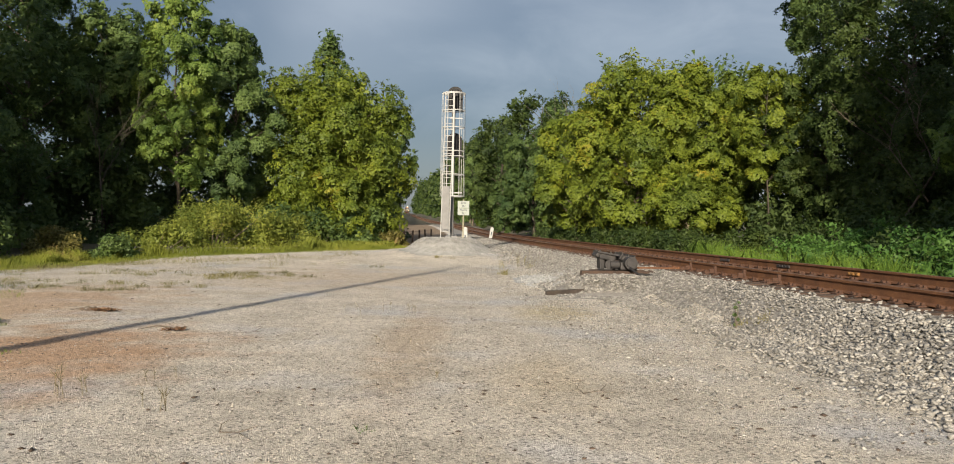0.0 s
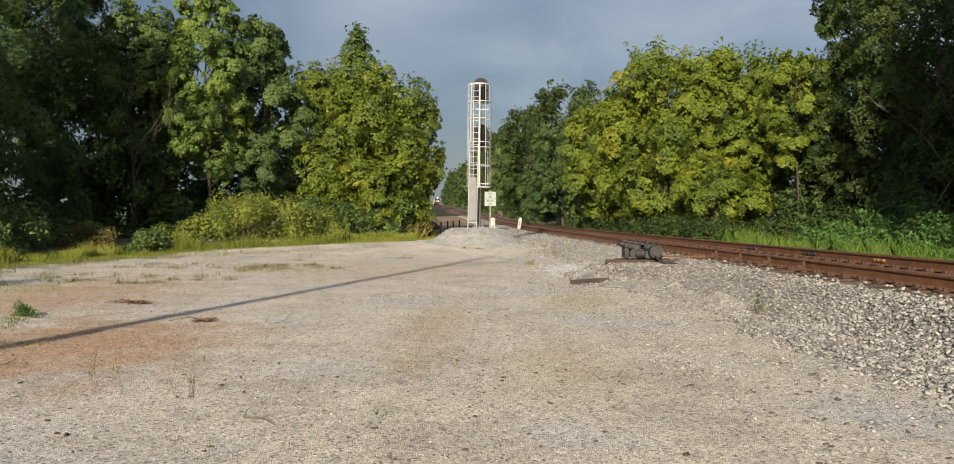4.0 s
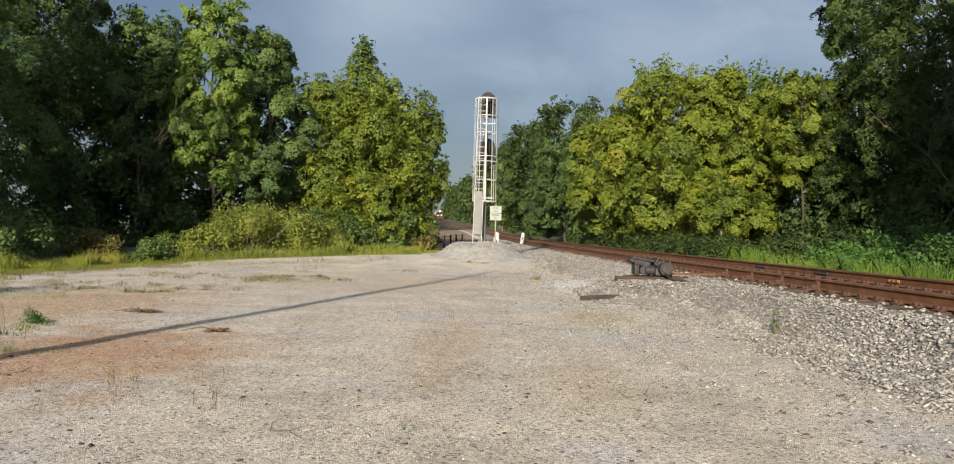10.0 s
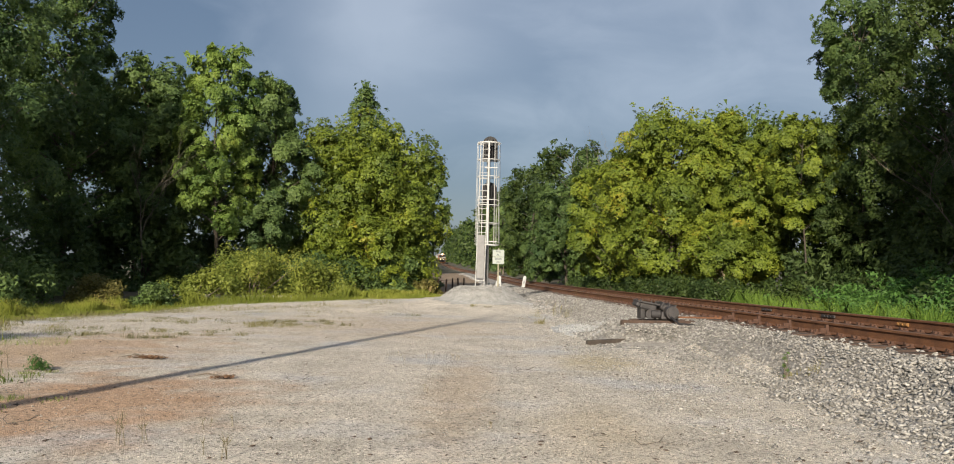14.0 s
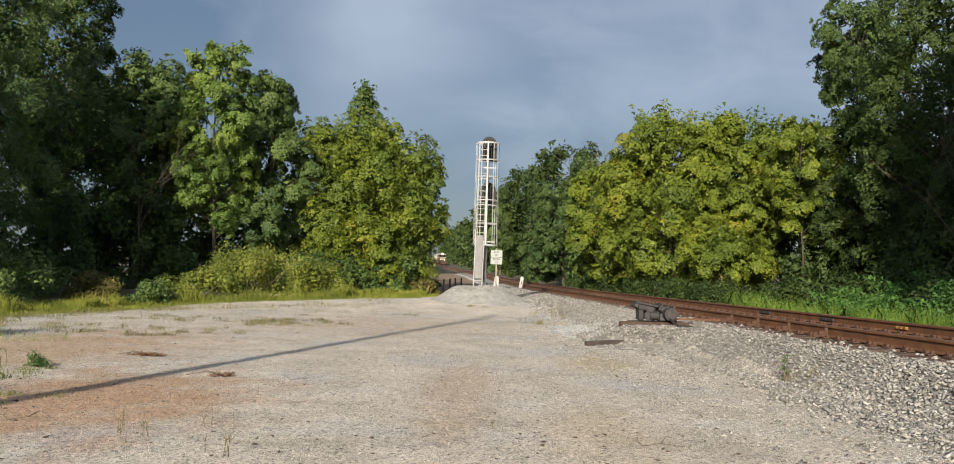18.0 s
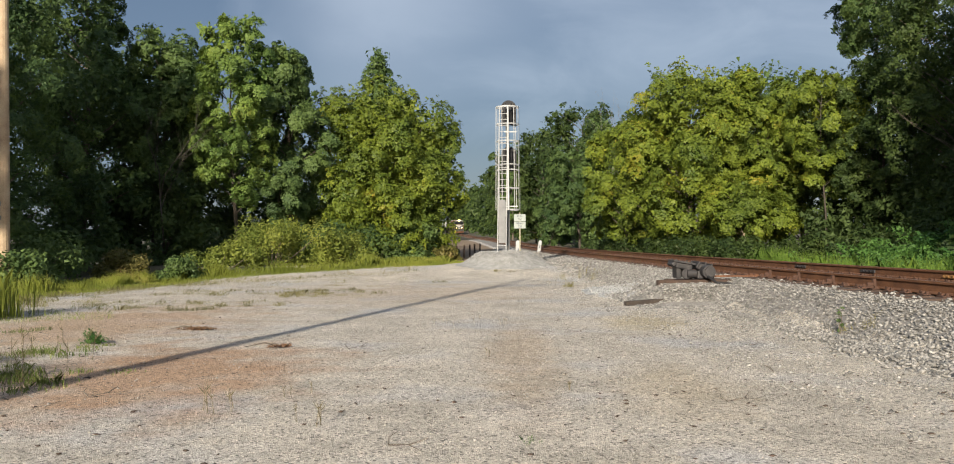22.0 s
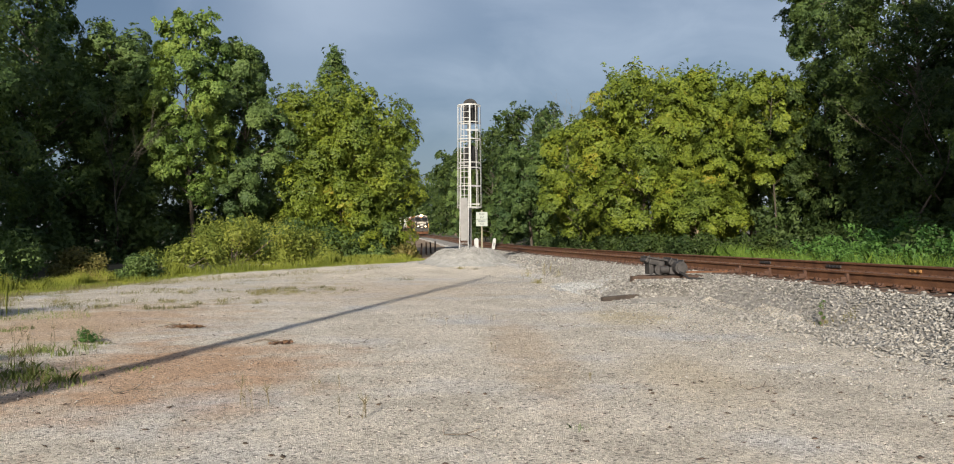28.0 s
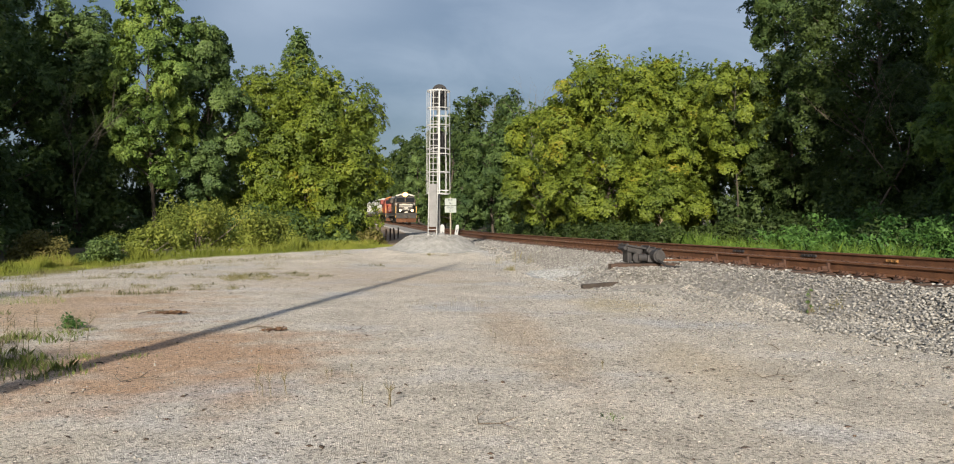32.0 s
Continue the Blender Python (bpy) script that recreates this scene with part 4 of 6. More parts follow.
bush(-14.4, 19.2, 1.3, 2.2, LEAF_SHRUB, 71, "feathery green weed clump beside the pole", 7000, 0.035, clumps=18)

# unseen shrub, added only for its shadow at the lot's left
bush(-7.9, 2.8, 3.3, 2.8, LEAF_MID, 72, "green shrub out of view, added to cast shade on the gravel", 3600, 0.09, clumps=26)

bush(-6.35, 9.0, 0.6, 0.9, LEAF_WEED, 73, "feathery green weed clump on the gravel", 2600, 0.022, name="weed_clump", clumps=22, category="weed")
bush(-6.9, 10.3, 0.45, 0.7, LEAF_WEED, 74, "feathery green weed clump on the gravel", 1600, 0.02, name="weed_clump", clumps=16, category="weed")

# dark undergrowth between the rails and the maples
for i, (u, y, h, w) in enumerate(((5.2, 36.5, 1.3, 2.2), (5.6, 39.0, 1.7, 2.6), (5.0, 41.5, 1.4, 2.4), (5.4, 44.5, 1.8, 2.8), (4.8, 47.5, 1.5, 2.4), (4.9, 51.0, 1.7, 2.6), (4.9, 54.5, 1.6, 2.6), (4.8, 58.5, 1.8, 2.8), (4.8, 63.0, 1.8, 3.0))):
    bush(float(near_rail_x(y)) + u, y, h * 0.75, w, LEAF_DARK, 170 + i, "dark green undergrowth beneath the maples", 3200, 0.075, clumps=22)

# weeds beyond the track
rng = np.random.default_rng(81)
wy = rng.uniform(12, 32, 420)
wx = near_rail_x(wy) + 4.3 + rng.random(420) ** 1.2 * 5.5
wz = ground_z(wx, wy)
wh = np.clip(0.25 + (wx - near_rail_x(wy) - 4.2) * 0.3, 0.25, 1.5) * rng.choice([0.4, 0.65, 0.85, 1.05], 420, p=[0.2, 0.3, 0.35, 0.15]) * rng.uniform(0.8, 1.15, 420)
levels = [(x + rng.normal(0, 0.16), y + rng.normal(0, 0.16), z + h * f) for x, y, z, h in zip(wx, wy, wz, wh) for f in (0.3, 0.55, 0.78, 1.0)]
v, f = leaves(rng, levels, np.repeat(np.maximum(0.16, wh * 0.3), 4), 38000, 0.07, flat=0.6, shell=0.15)
tagged(fast_mesh("weeds", v, f, LEAF_WEED), "lush bluish green broad-leaved weeds beyond the rails", "weeds", kind="stuff")
tufts = [(near_rail_x(y) + o, y, s) for y, o, s in ((33.0, 4.8, 0.4), (31.0, 4.6, 0.4), (29.0, 4.6, 0.3), (26.7, 4.4, 0.4), (22.0, 4.6, 0.5), (20.5, 4.4, 0.4), (24.5, 4.8, 0.5))]
pts = np.concatenate([rng.normal((x, y, 0), (s, s, 0), (700, 3)) for x, y, s in tufts])
pts[:, 2] = ground_z(pts[:, 0], pts[:, 1])
blades("tall_grass", pts, 0.95, GREENGRASS, 82, 0.22, 0.006, label="feathery bright green grass tufts beyond the rails")
n = 4500
gy = rng.uniform(11, 34, n)
gx = near_rail_x(gy) + 3.5 + rng.random(n) ** 1.5 * 1.8
blades("verge_grass", np.stack([gx, gy, ground_z(gx, gy)], 1), rng.uniform(0.08, 0.26, n), GREENGRASS, 85, 0.35, 0.008, label="rough green grass along the track's far verge")
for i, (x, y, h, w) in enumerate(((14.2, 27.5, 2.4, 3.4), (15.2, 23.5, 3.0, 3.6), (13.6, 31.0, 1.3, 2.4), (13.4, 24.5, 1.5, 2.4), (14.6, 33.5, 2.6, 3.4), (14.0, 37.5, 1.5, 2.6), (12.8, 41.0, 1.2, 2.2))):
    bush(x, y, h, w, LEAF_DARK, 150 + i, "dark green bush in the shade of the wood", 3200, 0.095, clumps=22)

# grass strip along the lot
n = 42000
gy = rng.uniform(14, 41, n)
edge = np.interp(gy, [14, 18, 22.9, 25.1, 27.5, 29.5, 31.3, 32.8, 33.7, 34.8, 35.6, 37, 41], [-10.2, -11.9, -12.8, -12.5, -11.9, -11.7, -11.3, -9.6, -7.6, -5.5, -3.8, -3.2, -2.8])
gx = edge - rng.random(n) ** 1.7 * 2.6 + rng.normal(0, 0.18, n)
keep = np.hypot(gx + 0.85, gy - 36.4) > 2.4
pts = np.stack([gx, gy, ground_z(gx, gy)], 1)[keep]
blades("grass", pts, np.clip(0.07 + (edge - gx)[keep] * 0.14, 0.05, 0.3), GRASS, 83, 0.3, 0.007, label="yellow-green grass along the lot's edge")
gx = rng.uniform(-9.5, -3.2, 5000)
gy = 38.2 + rng.random(5000) ** 1.8 * 2.2
pts = np.stack([gx, gy, ground_z(gx, gy)], 1)
pts = pts[np.hypot(pts[:, 0] + 0.85, pts[:, 1] - 36.4) > 2.4]
blades("grass", pts, 0.12 + 0.3 * np.abs(np.sin(pts[:, 0] * 2.1) * np.sin(pts[:, 0] * 0.9 + 1)), GRASS, 84, 0.4, 0.009, label="yellow-green grass under the maple")
n = 9000
gy = rng.uniform(24, 37, n)
edge = np.interp(gy, [24, 25, 27.5, 31.3, 32.8, 33.7, 34.8, 37], [-13.1, -13.0, -12.5, -11.9, -10.2, -8.2, -6.1, -4.8])
gx = edge - np.abs(rng.normal(0, 0.5, n))
lump = np.clip(np.sin(gx * 1.7 + gy * 2.3) * np.sin(gy * 1.1) + 0.6, 0.15, 1.4)
blades("tall_grass", np.stack([gx, gy, ground_z(gx, gy)], 1), 0.42 * lump, GRASS, 86, 0.25, 0.005, label="tall ragged yellow-green grass along the lot's edge")
for i, (x, y, h, w, m) in enumerate(((-5.3, 43.2, 2.2, 1.9, LEAF_MID), (-7.0, 42.6, 2.7, 2.6, LEAF_DEEP), (-8.9, 41.4, 2.2, 2.6, LEAF_DEEP), (-4.9, 45.6, 1.4, 1.3, LEAF_DEEP), (-3.7, 43.4, 0.75, 1.3, LEAF_BROWN), (-4.6, 48.2, 1.2, 1.3, LEAF_BROWN))):
    bush(x, y, h, w, m, 160 + i, "leafy green undergrowth at the maple's foot", 3600, 0.09, clumps=22)


pts = rng.normal((-10.5, 16.6, 0), (0.32, 0.5, 0), (1300, 3))
pts[:, 2] = ground_z(pts[:, 0], pts[:, 1])
blades("tall_grass", pts, 0.9, GRASS, 88, 0.24, 0.006, label="feathery yellow-green grass clump at the lot's edge")


# thin dry grass where the lot meets the grass
n = 5200
gy = rng.uniform(20, 34.5, n)
edge = np.interp(gy, [20, 22.5, 25, 27.5, 29.5, 31, 32.4, 33.5, 34.8], [-11.4, -11.8, -11.6, -11.0, -10.0, -8.6, -6.2, -3.8, -2.4])
gx = edge - rng.random(n) ** 1.3 * np.interp(gy, [20, 27, 33], [0.8, 1.6, 3.0]) + rng.normal(0, 0.25, n)
keep = (np.sin(gx * 2.3 + 1.1 * gy) + np.sin(gx * 0.9 - 2.7 * gy) > -0.5) & (np.hypot(gx + 0.85, gy - 36.4) > 2.8)
blades("thin_grass", np.stack([gx, gy, ground_z(gx, gy)], 1)[keep], rng.uniform(0.05, 0.17, n)[keep], SPARSE, 87, 0.45, 0.005, label="thin dry grass along the lot's far edge")


def tuft(x, y, spread, count, height, mat, seed, label, name="grass_tuft", wide=0.0035):
    """Grass in a few loose clusters round one place."""
    r = np.random.default_rng(seed)
    k = max(3, count // 45)
    c = r.normal((x, y), spread, (k, 2))
    own = r.integers(0, k, count)
    p = np.zeros((count, 3))
    p[:, :2] = c[own] + r.normal(0, 0.05 + 0.12 * max(spread), (count, 2))
    p[:, 2] = ground_z(p[:, 0], p[:, 1])
    return blades(name, p, height * r.uniform(0.4, 1.2, k)[own], mat, seed, 0.5, wide, label=label)


bush(-6.35, 12.6, 0.24, 0.46, LEAF_WEED, 91, "small bushy green weed on the gravel", 650, 0.018, name="weed_clump", clumps=14, category="weed")
tuft(-6.0, 12.3, (0.12, 0.1), 160, 0.06, DULLGRASS, 92, "small green grass tuft on the gravel")
tuft(-8.6, 14.4, (0.4, 0.25), 220, 0.07, DULLGRASS, 93, "thin grass patch on the gravel")
tuft(-6.3, 9.6, (0.35, 0.6), 900, 0.1, DULLGRASS, 94, "green grass patch creeping over the gravel")
tuft(-7.6, 9.4, (0.5, 0.7), 1000, 0.13, DULLGRASS, 96, "green grass patch creeping over the gravel")
tuft(-6.1, 24.4, (0.6, 0.7), 900, 0.09, SPARSE, 97, "low dry grass patch on the gravel")
tuft(-8.9, 24.6, (0.9, 0.9), 420, 0.1, SPARSE, 98, "low dry grass patch on the gravel")
tuft(-9.8, 20.4, (0.6, 0.5), 380, 0.08, SPARSE, 99, "low dry grass patch on the gravel")
tuft(-8.0, 19.8, (0.5, 0.6), 320, 0.11, SPARSE, 100, "low dry grass patch on the gravel")
tuft(-6.6, 20.6, (0.4, 0.5), 130, 0.1, SPARSE, 101, "low dry grass patch on the gravel")
tuft(-7.5, 29.0, (1.5, 1.2), 560, 0.1, SPARSE, 102, "low dry grass patch on the gravel")
tuft(-4.4, 31.5, (1.3, 1.2), 460, 0.1, SPARSE, 103, "low dry grass patch on the gravel")
tuft(-10.2, 17.0, (0.9, 1.4), 1100, 0.09, DULLGRASS, 104, "low grass patch at the lot's edge")
tuft(-1.1, 33.2, (0.25, 0.2), 120, 0.2, DRYGRASS, 105, "dry grass patch at the foot of the heap")
tuft(0.9, 26.8, (0.2, 0.15), 90, 0.22, DRYGRASS, 106, "dry grass stalks on the gravel")
tuft(1.85, 30.4, (0.5, 0.4), 70, 0.6, DRYGRASS, 107, "tall dry stalks in the ballast")
tuft(3.9, 13.3, (0.14, 0.14), 120, 0.08, DRYGRASS, 108, "dry grass tuft in the ballast")
tuft(-0.6, 6.83, (0.025, 0.025), 30, 0.05, LEAF_DEEP, 109, "tiny grass tuft in the gravel")
tuft(-5.26, 23.66, (0.7, 0.5), 540, 0.13, SPARSE, 400, "low dry grass patch on the gravel", wide=0.004)
tuft(-5.92, 22.88, (0.5, 0.3), 210, 0.13, SPARSE, 401, "low dry grass patch on the gravel", wide=0.004)
tuft(-4.82, 25.02, (0.5, 0.4), 210, 0.13, SPARSE, 402, "low dry grass patch on the gravel", wide=0.004)
tuft(-7.13, 18.36, (0.35, 0.3), 252, 0.13, SPARSE, 403, "low dry grass patch on the gravel", wide=0.004)
tuft(-8.78, 18.75, (0.6, 0.35), 288, 0.13, SPARSE, 404, "low dry grass patch on the gravel", wide=0.004)
tuft(-10.35, 19.73, (0.6, 0.5), 300, 0.13, SPARSE, 405, "low dry grass patch on the gravel", wide=0.004)
tuft(-6.09, 19.84, (0.3, 0.25), 144, 0.13, SPARSE, 406, "low dry grass patch on the gravel", wide=0.004)
tuft(-8.85, 23.78, (0.7, 0.5), 252, 0.13, SPARSE, 407, "low dry grass patch on the gravel", wide=0.004)
tuft(-10.66, 24.0, (0.8, 0.5), 252, 0.13, SPARSE, 408, "low dry grass patch on the gravel", wide=0.004)
tuft(-5.75, 9.5, (0.4, 0.5), 900, 0.09, DULLGRASS, 420, "green grass patch creeping over the gravel", wide=0.005)
tuft(-6.5, 11.2, (0.4, 0.5), 500, 0.09, DULLGRASS, 421, "green grass patch creeping over the gravel", wide=0.005)


# ---- track fittings ----
def shared(name, bm, mat):
    me = bpy.data.meshes.new(name)
    bm.to_mesh(me)
    bm.free()
    me.materials.append(mat)
    return me


def put_piece(name, me, parent, m, label=""):
    ob = new(name, me)
    ob.parent, ob.matrix_basis = parent, m
    if label:
        ob["label"] = label
    return ob


def build_fittings():
    yaw = math.degrees(math.atan(0.08))
    bm = bmesh.new()
    box(bm, (0.36, 0.19, 0.02), (0, 0, 0.01), bevel=0.004)
    for sx in (-0.13, 0.13):
        for sy in (-0.055, 0.055):
            box(bm, (0.045, 0.03, 0.035), (sx - math.copysign(0.03, sx), sy, 0.036))
    plate = shared("tie_plate", bm, PLATERUST)
    bm = bmesh.new()
    box(bm, (0.016, 0.04, 0.05), (-0.03, 0, 0.04))
    box(bm, (0.08, 0.04, 0.016), (0, 0, 0.03))
    anchor = shared("rail_anchor", bm, PLATERUST)
    bm = bmesh.new()
    box(bm, (0.26, 0.08, 0.03), (-0.16, 0, 0.02), bevel=0.006)
    box(bm, (0.05, 0.08, 0.12), (-0.07, 0, 0.09), bevel=0.01)
    box(bm, (0.12, 0.05, 0.07), (-0.13, 0, 0.06), bevel=0.015)
    rod(bm, (-0.24, 0, 0.03), (-0.24, 0, 0.08), 0.022, sides=6)
    brace = shared("rail_brace", bm, PLATERUST)
    y = -2.0
    while y < 46:
        for off, lifted in ((0.0, False), (1.51, True)):
            z = float(rail_z(y)) - 0.196 + (float(far_lift(y)) if lifted else 0)
            roll = -track_roll(y)
            x = near_rail_x(y) + off
            put_piece("tie_plate", plate, track, pose(x, y, z - 0.004, 0, roll, yaw))
            if y < 36:
                put_piece("rail_anchor", anchor, track, pose(x - 0.06, y + 0.16, z - 0.01, 0, roll, yaw))
            if not lifted and 15.4 < y < 20.1 and round(y * 2) % 3 == 1:
                put_piece("rail_brace", brace, track, pose(x - 0.03, y, z + 0.015, 0, roll, yaw))
        y += 0.5
    # switch point lying against the near rail
    prof = [(a * 0.62, b * 0.97) for a, b in rail_profile()]
    k, verts, faces = len(prof), [], []
    ys = np.linspace(4.0, 19.6, 14)
    for y in ys:
        x, z = near_rail_x(y) + 0.075 + 0.1 * (19.6 - y) / 15.6, float(rail_z(y)) - 0.186
        verts += [(x + a, y, z + b) for a, b in prof]
    for i in range(len(ys) - 1):
        for s in range(k):
            t = (s + 1) % k
            faces.append((i * k + s, i * k + t, (i + 1) * k + t, (i + 1) * k + s))
    ob = mesh_object("switch_point", verts, faces, RUST, track, "rusty switch point lying against the rail")
    # bolted bars on the far rail; the dark two stand in for stains
    for y, mat, label in ((16.15, FADEDPAINT, "bolted bar with faded orange paint"), (19.0, IRON, "dark bolted bar standing in for a stain on the rail"), (22.3, IRON, "dark bolted bar standing in for a stain on the rail")):
        bm = bmesh.new()
        box(bm, (0.03, 0.34 if mat is FADEDPAINT else 0.6, 0.06), (0, 0, 0), bevel=0.008)
        for i in range(3):
            rod(bm, (-0.03, -0.14 + 0.14 * i, 0), (0.0, -0.14 + 0.14 * i, 0), 0.022, sides=6)
        ob = part("joint_bar", bm, mat, track, label)
        ob.matrix_basis = pose(near_rail_x(y) + 1.51 - 0.027, y, float(rail_z(y) + far_lift(y)) - 0.1, 0, 0, yaw)


build_fittings()


def build_switch_machine():
    """Machine, its motor and rods, on two long ties."""
    yaw = math.degrees(math.atan(0.08))
    y0 = 20.6
    x0, z0 = near_rail_x(y0), float(rail_z(y0)) - 0.2
    root = tagged(empty("switch_machine", pose(x0 - 1.6, y0, z0 - 0.05, 0, 0, yaw) @ Matrix.Scale(0.88, 4)), "dark grey cast-iron switch machine on long timber ties", "switch machine")
    bm = bmesh.new()
    box(bm, (0.42, 0.72, 0.2), (0.26, 0, 0.12), bevel=0.03)
    box(bm, (0.4, 0.6, 0.16), (0.24, 0, 0.3), Euler((0, radians(12), 0)).to_matrix(), bevel=0.05)
    part("gear_case", bm, IRON, root)
    bm = bmesh.new()
    rod(bm, (0.26, -0.62, 0.2), (0.26, -0.3, 0.2), 0.16, sides=20)
    rod(bm, (0.26, -0.66, 0.2), (0.26, -0.62, 0.2), 0.12, sides=20)
    part("motor", bm, IRON, root)
    bm = bmesh.new()
    box(bm, (0.42, 0.5, 0.14), (-0.25, 0, 0.33), Euler((0, radians(10), 0)).to_matrix(), bevel=0.03)
    box(bm, (0.12, 0.4, 0.3), (-0.38, 0, 0.18), bevel=0.02)
    box(bm, (0.12, 0.4, 0.3), (-0.1, 0, 0.16), bevel=0.02)
    box(bm, (0.3, 0.2, 0.2), (-0.24, 0.1, 0.15), bevel=0.02)
    part("circuit_case", bm, IRON, root)
    bm = bmesh.new()
    box(bm, (0.56, 0.58, 0.05), (-0.25, 0, 0.43), Euler((0, radians(10), 0)).to_matrix(), bevel=0.012)
    box(bm, (0.1, 0.5, 0.12), (-0.5, 0, 0.4), Euler((0, radians(38), 0)).to_matrix(), bevel=0.02)
    lid = part("lid", bm, IRON, root, "flared cast-iron lid")
    for dx in (-0.44, -0.06):
        for dy in (-0.22, 0.22):
            bm = bmesh.new()
            rod(bm, (dx, dy, 0.42), (dx, dy, 0.49 + (0.03 if dx < -0.2 else -0.02)), 0.022, sides=6)
            part("bolt", bm, IRON, lid)
    for dx in (0.1, 0.26, 0.42):
        bm = bmesh.new()
        box(bm, (0.03, 0.66, 0.09), (dx, 0, 0.385 - (dx - 0.24) * 0.21), Euler((0, radians(12), 0)).to_matrix(), bevel=0.01)
        part("cooling_rib", bm, IRON, root)
    bm = bmesh.new()
    rod(bm, (-0.2, -0.28, 0.15), (0.02, -0.28, 0.15), 0.1, sides=18)
    rod(bm, (-0.2, -0.3, 0.15), (-0.2, -0.22, 0.15), 0.13, sides=18)
    part("bearing_housing", bm, IRON, root)
    bm = bmesh.new()
    rod(bm, (0.1, -0.34, 0.42), (0.1, 0.1, 0.38), 0.02)
    rod(bm, (0.1, -0.34, 0.42), (0.02, -0.36, 0.3), 0.02)
    part("hand_lever", bm, IRON, root)
    for dy in (-0.18, 0.2):
        bm = bmesh.new()
        box(bm, (1.25, 0.05, 0.03), (1.05, dy, 0.07), bevel=0.006)
        rod(bm, (1.6, dy, 0.05), (1.6, dy, 0.12), 0.04, sides=8)
        part("throw_rod", bm, RUST, root, "rusty flat throw rod")
    for dy, inset in ((-0.3, 0.0), (0.3, 0.35)):
        bm = bmesh.new()
        box(bm, (2.3 - inset, 0.24, 0.15), (0.2 + inset / 2, dy, -0.075), bevel=0.015)
        ob = part("long_tie", bm, TIMBER, root, "reddish brown timber tie end")
    bm = bmesh.new()
    rod(bm, (0.2, -0.68, 0.1), (0.35, -0.9, -0.05), 0.03)
    rod(bm, (0.35, -0.9, -0.05), (0.7, -1.0, -0.08), 0.03)
    part("cable_conduit", bm, BLACK, root)


build_switch_machine()


def build_plank():
    bm = bmesh.new()
    box(bm, (1.2, 0.15, 0.09), bevel=0.012)
    for v in bm.verts:
        v.co.z += 0.012 * math.sin(v.co.x * 5)
    ob = part("timber_offcut", bm, OLDTIMBER)
    ob.matrix_basis = pose(2.28, 19.3, 0.08, 0, -3.0, 10)
    tagged(ob, "dark weathered timber offcut lying on the gravel", "timber")


build_plank()


